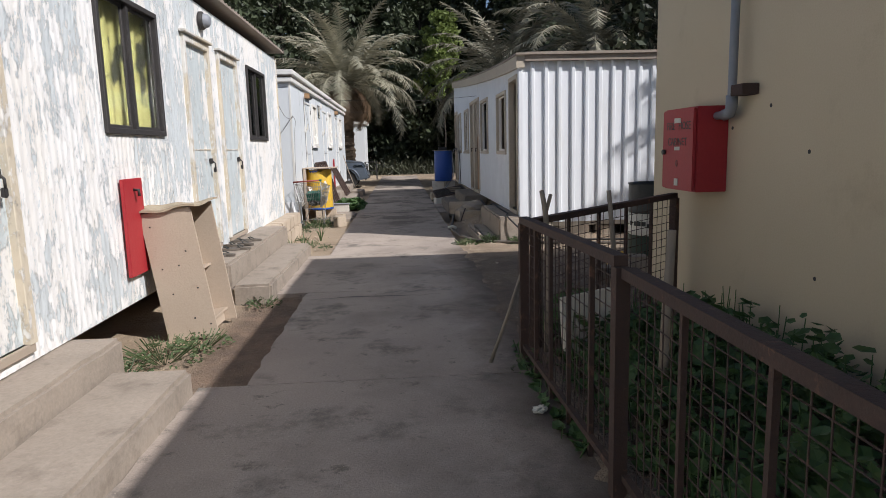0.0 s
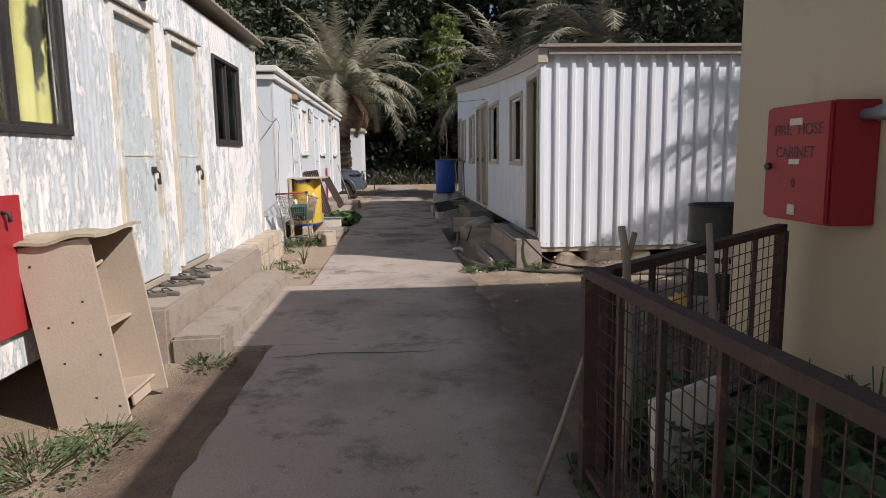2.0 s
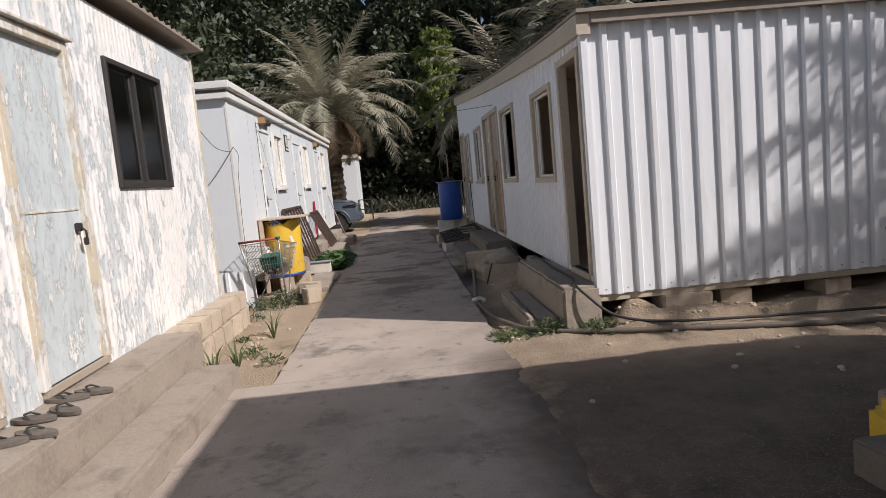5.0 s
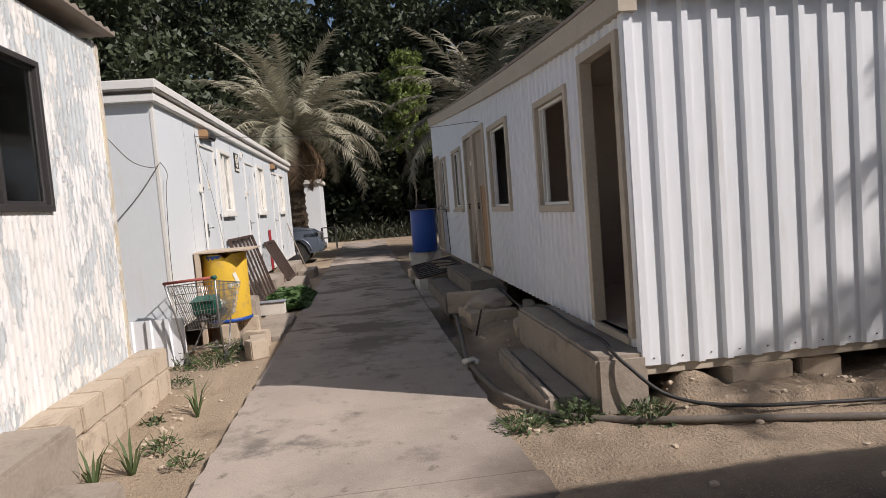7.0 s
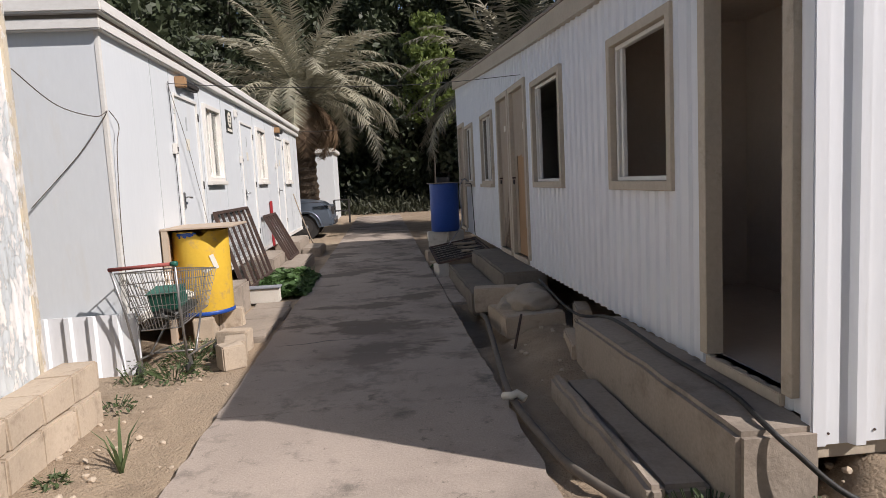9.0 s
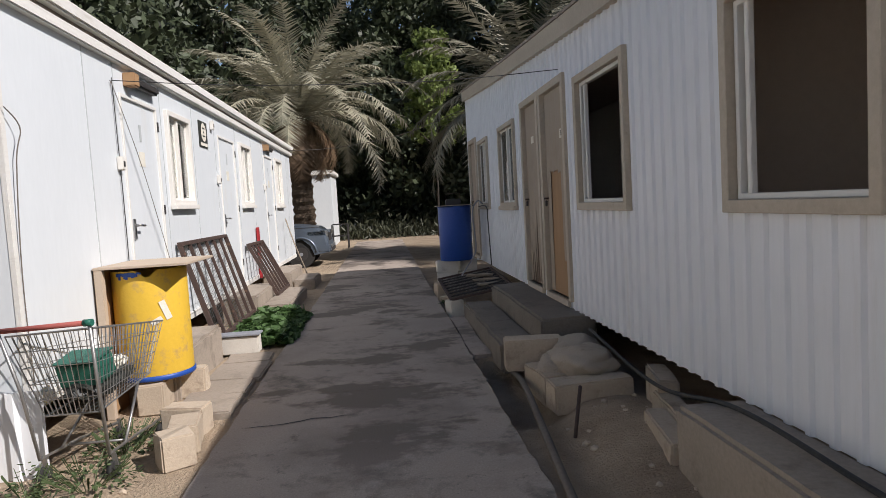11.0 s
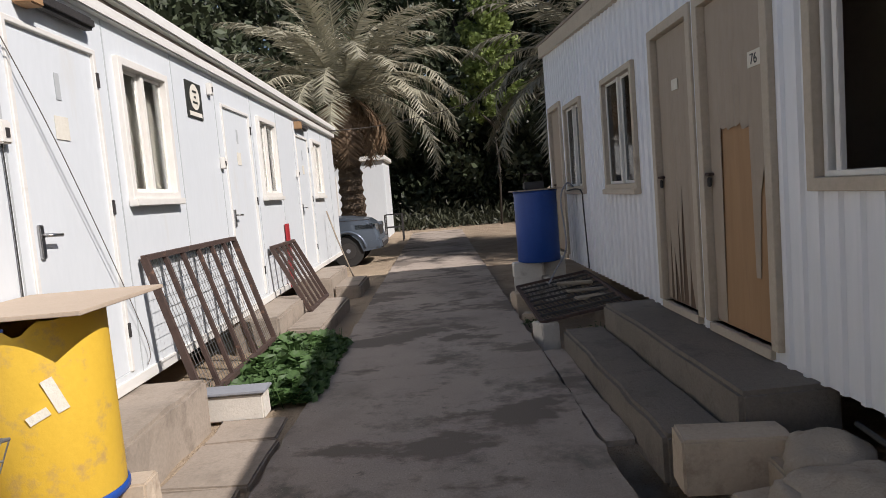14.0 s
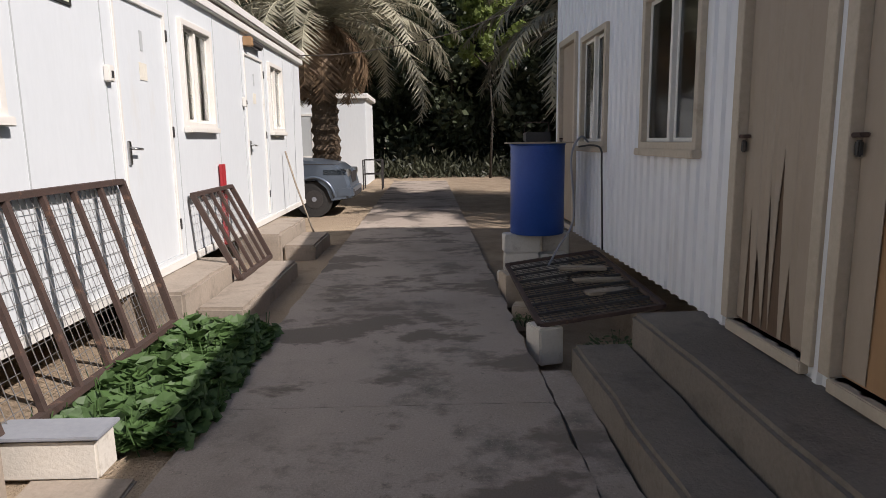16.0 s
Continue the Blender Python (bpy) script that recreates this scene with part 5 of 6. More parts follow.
yd = drum("yellow_drum", "yellow-painted steel drum with peeling tape and a blue lower rim", -1.87, 14.86, 0.21, 0.91, 0.29, (M_YELLOW,), M_YELLOW, True)
bm, rings = turned(bmesh.new(), -1.87, 14.86, [(0.285, 0.212), (0.302, 0.218), (0.302, 0.248), (0.293, 0.256)], 40)
part("blue_rim", bm, M_BLUE, yd, "worn blue lower rim")
for ang, z, w, h, tl in ((-52, 0.78, 0.05, 0.16, 20), (-66, 0.70, 0.09, 0.04, 25)):
    bm = nb(0.2925, 0.2955, -w / 2, w / 2, -h / 2, h / 2)
    bm.transform(pose(-1.87, 14.86, z, 0, 0, ang) @ pose(0, 0, 0, tl, 0, 0))
    part("tape", bm, M_PAPER, yd, "strip of torn white tape")
for k in range(16):
    rnd = random.Random(300 + k)
    h = rnd.uniform(0.015, 0.06) * (1.3 - abs(k - 6) / 10)
    bm = nb(0.2908, 0.2935, -0.012, 0.012, -h, 0.0)
    bm.transform(pose(-1.87, 14.86, 1.10 - rnd.uniform(0, 0.012), 0, 0, 236 + 2.6 * k))
    part("blue_smear", bm, M_BLUE, yd, "flaking blue paint")
rack_box = thing("plywood_box", "open plywood stand with a warped top over the yellow drum", "stand")
bm = nb(-2.17, -1.46, 14.5, 15.3, 1.135, 1.155, 0.003)
part("top_board", bm, M_CHIP, rack_box)
part("side_board", nb(-2.17, -2.14, 14.52, 15.25, -0.05, 1.134, 0.003), M_PLY, rack_box)
part("upright", nb(-2.16, -2.10, 14.5, 14.56, -0.05, 1.134, 0.004), M_CHIP, rack_box)


def shopping_cart():
    c = thing("shopping_cart", "battered wire shopping cart with a faded red handle", "cart")
    # basket tapers towards its nose; local y runs from the handle to the nose
    m = pose(-1.84, 13.22, -0.055, 0, -3, -9)
    V = lambda x, y, z: m @ Vector((x, y, z))
    bm = bmesh.new()
    lo = [(-0.17, 0.10, 0.42), (0.17, 0.10, 0.42), (0.13, 0.78, 0.48), (-0.13, 0.78, 0.48)]
    hi = [(-0.27, 0.0, 0.94), (0.27, 0.0, 0.94), (0.20, 0.92, 0.82), (-0.20, 0.92, 0.82)]
    for k in range(4):
        a, b, cc, d = lo[k], lo[(k + 1) % 4], hi[(k + 1) % 4], hi[k]
        n = 12 if k % 2 == 0 else 20
        for i in range(n + 1):
            f = i / n
            tube(bm, [V(*Vector(a).lerp(Vector(b), f)), V(*Vector(d).lerp(Vector(cc), f))], 0.0034, 4, cap=False)
        for j in range(6):
            f = j / 5
            tube(bm, [V(*Vector(a).lerp(Vector(d), f)), V(*Vector(b).lerp(Vector(cc), f))], 0.003 if 0 < j < 5 else 0.006, 5, cap=False)
    for i in range(10):
        f = i / 9
        tube(bm, [V(*Vector(lo[0]).lerp(Vector(lo[1]), f)), V(*Vector(lo[3]).lerp(Vector(lo[2]), f))], 0.0028, 4, cap=False)
    part("basket", bm, M_WIRE, c, "wire basket")
    part("handle", tube(bmesh.new(), [V(-0.29, -0.04, 0.98), V(0.29, -0.04, 0.98)], 0.016, 10), surface("faded_red", (0.36, 0.10, 0.08), (0.30, 0.08, 0.07)), c, "faded red plastic handle")
    part("clip", tube(bmesh.new(), [V(0.25, -0.04, 0.98), V(0.30, -0.04, 0.98)], 0.021, 10), M_TEAL, c, "green end clip")
    for s in (-1, 1):
        part("frame_tube", tube(bmesh.new(), [V(0.28 * s, -0.04, 0.98), V(0.24 * s, 0.02, 0.6), V(0.22 * s, 0.06, 0.17), V(0.2 * s, 0.40, 0.17), V(0.16 * s, 0.80, 0.14)], 0.011, 8), M_WIRE, c)
        part("frame_tube", tube(bmesh.new(), [V(0.21 * s, 0.25, 0.17), V(0.14 * s, 0.6, 0.46)], 0.009, 8), M_WIRE, c)
        for y, x in ((0.08, 0.22), (0.78, 0.16)):
            w = tube(bmesh.new(), [V(x * s - 0.014, y, 0.06), V(x * s + 0.014, y, 0.06)], 0.058, 18)
            wheel = part("wheel", w, M_RUBBER, c)
            part("fork", beam(bmesh.new(), V(x * s + 0.022, y, 0.06), V(x * s + 0.012, y, 0.17), 0.006, 0.03), M_WIRE, wheel)
    part("lower_rack", tube(bmesh.new(), [V(-0.2, 0.3, 0.17), V(0.2, 0.3, 0.17)], 0.008, 8), M_WIRE, c)
    tr = thing("plastic_tray", "dark green plastic crate lying in the shopping cart", "crate")
    bm = nb(-0.13, 0.13, 0.0, 0.2, 0.0, 0.15, 0.01)
    bm.transform(m @ pose(0.02, 0.18, 0.56, 12, 0, 0))
    part("body", bm, M_TEAL, tr)
    bm = nb(-0.14, 0.14, -0.01, 0.21, 0.152, 0.165, 0.004)
    bm.transform(m @ pose(0.02, 0.18, 0.56, 12, 0, 0))
    part("rim", bm, M_TEAL, tr)
    for name, label, cat, mat, c, r3 in (("rubbish_bag", "crumpled black rubbish bag in the shopping cart", "bag", M_BLACK, (0.0, 0.40, 0.54), (0.15, 0.28, 0.09)), ("cloth", "crumpled pale cloth in the shopping cart", "cloth", M_PAPER, (0.03, 0.46, 0.64), (0.13, 0.12, 0.05))):
        bm = bmesh.new()
        bmesh.ops.create_icosphere(bm, subdivisions=3, radius=1)
        for v in bm.verts:
            p = v.co.copy()
            v.co = Vector((p.x * r3[0], p.y * r3[1], p.z * r3[2])) * (1 + 0.3 * noise.noise(p * 2.6 + Vector((c[0], 3, 1))))
        bm.transform(m @ pose(*c))
        solo(name, bm, mat, label, cat)


shopping_cart()
scrap = thing("sheet_offcut", "strip of white ribbed sheet standing against the grey end wall", "sheet")
part("sheet", wall_sheet(bmesh.new(), facing_south(13.42), -2.85, -2.06, -0.06, 0.50, trapezoid(0.2, 0.03), (), 0.006), M_SHEET_C, scrap)


def iron_rack(label, y0, y1, xb, zb, xt, zt, n):
    r = thing("iron_rack", label, "rack", group="rusty racks against the cabin")
    B, T = (lambda y: Vector((xb, y, zb))), (lambda y: Vector((xt, y + 0.05, zt)))
    d = (T(0) - B(0)).normalized()
    for a, b in ((B(y0), B(y1)), (T(y0), T(y1))):
        part("rail", beam(bmesh.new(), a, b, 0.05, 0.04), M_RUST, r)
    for i in range(n + 1):
        y = y0 + (y1 - y0) * i / n
        part("bar", beam(bmesh.new(), B(y), T(y), 0.05 if i in (0, n) else 0.032, 0.035, (0, 1, 0)), M_RUST, r)
    bm = bmesh.new()
    off = Vector((-0.03, 0, -0.008))
    k = int((y1 - y0) / 0.06)
    for i in range(k + 1):
        y = y0 + (y1 - y0) * i / k
        tube(bm, [B(y) + off, T(y) + off], 0.0026, 4, cap=False)
    for j in range(15):
        f = j / 14
        tube(bm, [B(y0).lerp(T(y0), f) + off, B(y1).lerp(T(y1), f) + off], 0.0026, 4, cap=False)
    part("mesh", bm, M_WIRE, r, "welded wire mesh")


iron_rack("rusty iron rack with wire mesh leaning on the white cabin", 16.52, 18.58, -1.80, 0.14, -2.13, 1.22, 6)
iron_rack("smaller rusty iron rack leaning on the white cabin", 20.0, 21.25, -1.70, 0.17, -2.12, 1.0, 5)
bm = nb(-2.165, -2.13, 21.05, 21.18, 0.35, 1.26, 0.004)
solo("red_post", bm, M_RED, "narrow dark red board leaning on the white cabin", "board")
trough = thing("planter_trough", "white rectangular foam trough beside the plants", "trough")
part("body", worn_block(bmesh.new(), -1.86, -1.36, 16.5, 16.68, -0.03, 0.17, 0.012, 0.004), M_WHITEBLOCK, trough)
part("rim", nb(-1.88, -1.34, 16.48, 16.70, 0.172, 0.19, 0.004), M_GREYPIPE, trough, "grey-green rim")
bm = tube(bmesh.new(), [(-1.65, 24.0, 0.0), (-1.95, 24.2, 0.8), (-2.12, 24.3, 1.35)], 0.014, 8)
solo("broom_handle", bm, M_WOOD, "long stick leaning on the white cabin", "stick")

# rubbish sacks on the rubble
for i, (cx, cy, cz, sx, sy, sz, tn) in enumerate(((1.58, 14.22, 0.19, 0.22, 0.27, 0.13, 20), (1.40, 14.30, 0.13, 0.15, 0.18, 0.11, -15), (1.64, 14.58, 0.2, 0.2, 0.18, 0.13, 60))):
    bm = bmesh.new()
    bmesh.ops.create_icosphere(bm, subdivisions=4, radius=1)
    for v in bm.verts:
        p = v.co.copy()
        k = 1 + 0.22 * noise.noise(p * 1.7 + Vector((i * 5, 0, 0))) + 0.08 * noise.noise(p * 5 + Vector((i * 3, 2, 0)))
        v.co = Vector((math.copysign(abs(p.x) ** 0.7, p.x) * sx, math.copysign(abs(p.y) ** 0.7, p.y) * sy, p.z * sz)) * k
    bm.transform(pose(cx, cy, cz, 0, 0, tn))
    for f in bm.faces:
        f.smooth = True
    solo("sack", bm, M_BAG, "dusty grey sack slumped on broken blocks", "sack", "sacks on the rubble")

# grate, blue drum, pipes
grate = thing("iron_grate", "rusty iron grate lying over the pit on blocks", "grate")
ga, gb, gc, gd = Vector((0.98, 18.30, 0.13)), Vector((0.98, 20.3, 0.20)), Vector((1.84, 20.1, 0.36)), Vector((1.84, 18.15, 0.30))
for a, b in ((ga, gb), (gb, gc), (gc, gd), (gd, ga)):
    part("edge_bar", beam(bmesh.new(), a, b, 0.04, 0.03), M_RUST, grate)
for i in range(1, 8):
    part("bar", beam(bmesh.new(), ga.lerp(gb, i / 8), gd.lerp(gc, i / 8), 0.02, 0.02), M_DARK, grate)
bm = bmesh.new()
for i in range(1, 15):
    tube(bm, [ga.lerp(gd, i / 15) - Vector((0, 0, 0.014)), gb.lerp(gc, i / 15) - Vector((0, 0, 0.014))], 0.004, 4, cap=False)
for i in range(1, 34):
    tube(bm, [ga.lerp(gb, i / 34) - Vector((0, 0, 0.014)), gd.lerp(gc, i / 34) - Vector((0, 0, 0.014))], 0.003, 4, cap=False)
part("mesh", bm, M_DARK, grate)
for i, (x, y) in enumerate(((1.55, 19.4), (1.6, 19.05), (1.62, 18.75))):
    loose_block("short weathered board lying on the grate", x, y, 0.315 - 0.03 * i, 0.42, 0.12, 0.03, 12 * i - 10, mat=M_WOOD, name="board", group="boards on the grate")
blue = drum("blue_drum", "blue plastic drum standing on white blocks", 1.34, 20.6, 0.49, 0.93, 0.285, (M_BLUE,), M_BLUE)
solo("drum_cover", nb(1.02, 1.66, 20.30, 20.92, 1.441, 1.455, 0.003), M_OLDDOOR, "thin warped board covering the blue drum", "board")
can = thing("metal_tin", "small dark tin with a wire handle on the blue drum", "tin")
part("body", nb(1.20, 1.46, 20.5, 20.7, 1.457, 1.56, 0.01), M_DARK, can)
part("handle", tube(bmesh.new(), [(1.20, 20.6, 1.55), (1.21, 20.6, 1.66), (1.45, 20.6, 1.66), (1.46, 20.6, 1.55)], 0.006, 6), M_RUST, can)


def cable(name, label, pts, r, mat, sub=10, cat="cable"):
    """A smooth line through the points."""
    P = [Vector(p) for p in pts]
    out = []
    for i in range(len(P) - 1):
        a, b, c, d = P[max(i - 1, 0)], P[i], P[i + 1], P[min(i + 2, len(P) - 1)]
        for k in range(sub):
            t = k / sub
            out.append(0.5 * ((2 * b) + (c - a) * t + (2 * a - 5 * b + 4 * c - d) * t * t + (3 * b - a - 3 * c + d) * t ** 3))
    out.append(P[-1])
    return solo(name, tube(bmesh.new(), out, r, 8), mat, label, cat)


cable("hose", "thick dusty grey hose lying beside the walkway", [(1.2, 15.3, -0.12), (1.13, 14.34, 0.02), (1.02, 13.2, 0.02), (0.93, 12.3, 0.02), (0.90, 11.75, 0.03), (0.93, 11.2, 0.03), (1.0, 10.7, 0.03), (1.25, 10.2, 0.02), (1.7, 9.9, 0.03), (2.6, 9.6, 0.035), (3.6, 9.3, 0.04), (5.2, 9.0, 0.04)], 0.025, M_HOSE, cat="hose")
cable("black_pipe", "black cable running over the step and along the wall", [(1.78, 14.6, 0.36), (1.74, 13.2, 0.28), (1.72, 12.2, 0.44), (1.72, 11.3, 0.425), (1.73, 10.6, 0.42), (1.66, 10.2, 0.42), (1.72, 10.08, 0.34), (1.95, 10.0, 0.14), (2.3, 9.86, 0.07), (3.0, 9.72, 0.055), (4.5, 9.5, 0.055)], 0.013, M_CABLE)
solo("rag", tube(bmesh.new(), [(0.84, 11.80, 0.06), (0.88, 11.72, 0.085), (0.92, 11.78, 0.08), (0.97, 11.74, 0.05)], 0.028, 7), M_PAPER, "knotted pale rag tied round the hose", "rag")
cable("wall_cable", "thin cable looped across the end wall of the white cabin", [(-2.17, 12.1, 2.35), (-2.15, 12.6, 2.18), (-2.14, 13.2, 2.16), (-2.16, 13.47, 2.22), (-2.4, 13.47, 1.9), (-2.85, 13.47, 1.45)], 0.004, M_HOSE)
cable("down_cable", "cable hanging down the corner of the white cabin", [(-2.15, 13.5, 2.24), (-2.12, 13.6, 2.12), (-2.14, 13.56, 1.9), (-2.165, 13.54, 1.2), (-2.165, 13.55, 0.5)], 0.004, M_HOSE)
cable("overhead_wire", "thin wire strung between the cabins", [(-2.16, 15.2, 2.72), (-1.0, 15.25, 2.64), (0.6, 15.3, 2.62), (1.83, 15.4, 2.70)], 0.004, M_CABLE)
cable("overhead_line", "slack yellowish line strung across the walkway", [(-2.1, 25.6, 3.0), (-0.9, 24.6, 2.92), (0.6, 23.4, 3.02), (1.84, 22.3, 3.35)], 0.008, M_HOSE)
cable("door_cable", "thin cable slanting across the white cabin door", [(-2.165, 15.18, 2.72), (-2.15, 15.25, 2.6), (-2.12, 15.7, 1.9), (-2.14, 16.45, 0.7), (-2.16, 16.5, 0.45)], 0.003, M_HOSE)
cable("entry_cable", "cable clipped beside the white cabin door", [(-2.165, 15.22, 2.75), (-2.165, 15.24, 1.6), (-2.165, 15.22, 0.5)], 0.004, M_CABLE)
cable("water_hose", "pale blue hose curling from the blue drum", [(1.80, 20.3, 1.45), (1.70, 20.2, 1.5), (1.6, 20.15, 1.3), (1.62, 20.1, 0.7), (1.45, 20.0, 0.42), (1.3, 19.7, 0.30)], 0.011, M_GREYPIPE, cat="hose")
cable("black_hose", "black pipe down the ribbed wall behind the blue drum", [(1.78, 20.6, 1.40), (1.77, 20.0, 1.42), (1.78, 19.72, 1.38), (1.78, 19.68, 1.2), (1.80, 19.66, 0.45)], 0.009, M_CABLE, cat="pipe")
solo("rebar", tube(bmesh.new(), [(1.18, 13.1, 0.02), (1.30, 13.35, 0.26)], 0.012, 6), M_RUST, "rusty rod stuck in the soil", "rod")
for k in range(170):
    rnd = random.Random(k)
    x, y = rnd.choice(((rnd.uniform(-2.0, -1.15), rnd.uniform(10, 13.4)), (rnd.uniform(1.0, 4.5), rnd.uniform(8, 10.4)), (rnd.uniform(1.2, 2.0), rnd.uniform(12, 14)), (rnd.uniform(0.95, 3.5), rnd.uniform(9.9, 10.5))))
    s = rnd.uniform(0.008, 0.028)
    bm = bmesh.new()
    bmesh.ops.create_icosphere(bm, subdivisions=1, radius=s)
    for v in bm.verts:
        v.co = Vector((v.co.x * rnd.uniform(0.8, 1.3), v.co.y * rnd.uniform(0.8, 1.3), v.co.z * rnd.uniform(0.5, 0.9)))
    bm.transform(Matrix.Translation((x, y, ground_height(x, y) + s * 0.3)))
    solo("stone", bm, M_BLOCK, "small pale stone on the ground", "stone", "stones on the ground")

bm = bmesh.new()
bmesh.ops.create_icosphere(bm, subdivisions=3, radius=1)
for v in bm.verts:
    p = v.co.copy()
    v.co = Vector((p.x * 0.045, p.y * 0.03, p.z * 0.022)) * (1 + 0.5 * noise.noise(p * 3))
bm.transform(pose(0.74, 3.45, 0.02, 0, 0, 30))
solo("paper_scrap", bm, M_PAPER, "crumpled white paper scrap beside the fence", "litter")

# crack across the walkway
bm = bmesh.new()
rnd = random.Random(5)
for y_base, xa, xb in ((6.52, -1.02, 0.35), (13.9, -1.0, -0.2)):
    px = np.linspace(xa, xb, 34)
    prev = None
    for k, x in enumerate(px):
        y = y_base + 0.10 * noise.noise((x * 2, y_base, 0)) + 0.03 * noise.noise((x * 9, y_base, 2)) + 0.1 * (x - xa)
        w = 0.009 * math.sin(math.pi * (k + 0.5) / 34) + 0.002 * rnd.random()
        now = (bm.verts.new((x, y - w, 0.0035)), bm.verts.new((x, y + w, 0.0035)))
        if prev:
            bm.faces.new((prev[0], now[0], now[1], prev[1]))
        prev = now
part("crack", bm, M_DARK, walkway, "thin irregular cracks")

# ---- far end ----
gate = thing("gatehouse", "small white rendered block with a capped top", "building")
part("wall", nb(-6.0, -1.98, 37.0, 40.0, -0.2, 2.95, 0.02), M_PANEL_B, gate)
part("cap", nb(-6.1, -1.86, 36.88, 40.1, 2.952, 3.15, 0.03), M_FASCIA, gate)
part("window", frame_bars(facing_south(37.0), -5.0, -3.9, 1.0, 2.4, 0.08, -0.02, 0.03), M_FASCIA, gate, "pale window surround")
part("shutter", nb(-5.0, -3.9, 36.985, 36.997, 1.0, 2.4), M_GREY_B, gate, "closed pale shutter")
car = thing("silver_suv", "silver off-road car parked nose-out beside the cabin", "car")
side = [(-6.0, 0.45), (-6.05, 1.0), (-5.9, 1.15), (-5.6, 1.72), (-5.0, 1.82), (-3.9, 1.78), (-3.1, 1.18), (-2.2, 1.12), (-1.72, 1.04), (-1.48, 0.86), (-1.42, 0.62), (-1.45, 0.34), (-1.75, 0.30), (-1.85, 0.55), (-2.05, 0.72), (-2.3, 0.72), (-2.5, 0.55), (-2.58, 0.32), (-4.6, 0.32), (-4.68, 0.55), (-4.88, 0.72), (-5.12, 0.72), (-5.32, 0.55), (-5.4, 0.36)]
bm = bmesh.new()
rings = []
for y, k, dz in ((26.98, 0.94, 0.0), (27.06, 1.0, 0.0), (28.64, 1.0, 0.0), (28.72, 0.94, 0.0)):
    rings.append([bm.verts.new((-3.7 + (x + 3.7) * (0.97 if k < 1 else 1), y + (0.12 * (1 if y < 27.5 else -1) if z > 1.25 else 0), z)) for x, z in side])
for r, s in zip(rings, rings[1:]):
    for i in range(len(side)):
        bm.faces.new((r[i], r[(i + 1) % len(side)], s[(i + 1) % len(side)], s[i]))
bm.faces.new(rings[0][::-1])
bm.faces.new(rings[-1])
bmesh.ops.recalc_face_normals(bm, faces=bm.faces)
part("body", bm, M_CARPAINT, car)
for x in (-2.17, -5.0):
    for y in (27.02, 28.5):
        w = part("wheel", tube(bmesh.new(), [(x, y, 0.33), (x, y + 0.2, 0.33)], 0.37, 28), M_RUBBER, car)
        part("rim", tube(bmesh.new(), [(x, y - 0.006, 0.33), (x, y + 0.1, 0.33)], 0.19, 20), M_DARK, w)
        part("hub", tube(bmesh.new(), [(x, y - 0.012, 0.33), (x, y, 0.33)], 0.05, 12), M_GREYPIPE, w)
for y in (27.05, 28.35):
    part("headlight", nb(-1.66, -1.435, y, y + 0.32, 0.78, 0.93, 0.02), M_CHROME, car, "clear headlight")
bm = tube(bmesh.new(), [(-2.17 + 0.42 * math.cos(a), 26.975, 0.36 + 0.42 * math.sin(a)) for a in np.linspace(0.05, math.pi - 0.05, 16)], 0.03, 6)
part("wheel_arch", bm, M_CARPAINT, car)
part("side_headlight", nb(-1.98, -1.50, 26.972, 27.05, 0.80, 0.95, 0.025), M_TINT, car, "dark wrapped headlight")
part("bonnet_gap", nb(-3.1, -1.62, 26.974, 26.984, 1.035, 1.05), M_DARK, car)
part("lower_grille", nb(-1.50, -1.345, 27.2, 28.5, 0.36, 0.46, 0.01), M_DARK, car)
part("fog_lamp", nb(-1.50, -1.35, 27.02, 27.16, 0.44, 0.54, 0.02), M_DARK, car)
part("grille", nb(-1.52, -1.425, 27.45, 28.28, 0.62, 0.86, 0.01), M_DARK, car)
part("bumper", nb(-1.72, -1.36, 26.97, 28.73, 0.34, 0.60, 0.05), M_CARPAINT, car)
part("side_window", nb(-4.8, -3.5, 27.085, 27.10, 1.25, 1.68), M_TINT, car)
bench = thing("low_stand", "dark low metal stand beside the gatehouse", "stand")
for x, y in ((-1.9, 34.6), (-1.3, 34.6), (-1.9, 35.2), (-1.3, 35.2)):
    part("leg", nb(x - 0.02, x + 0.02, y - 0.02, y + 0.02, -0.05, 0.9), M_DARK, bench)
for z in (0.45, 0.9):
    part("rail", beam(bmesh.new(), (-1.9, 34.6, z), (-1.3, 34.6, z), 0.03, 0.03), M_DARK, bench)
    part("rail", beam(bmesh.new(), (-1.9, 35.2, z), (-1.3, 35.2, z), 0.03, 0.03), M_DARK, bench)


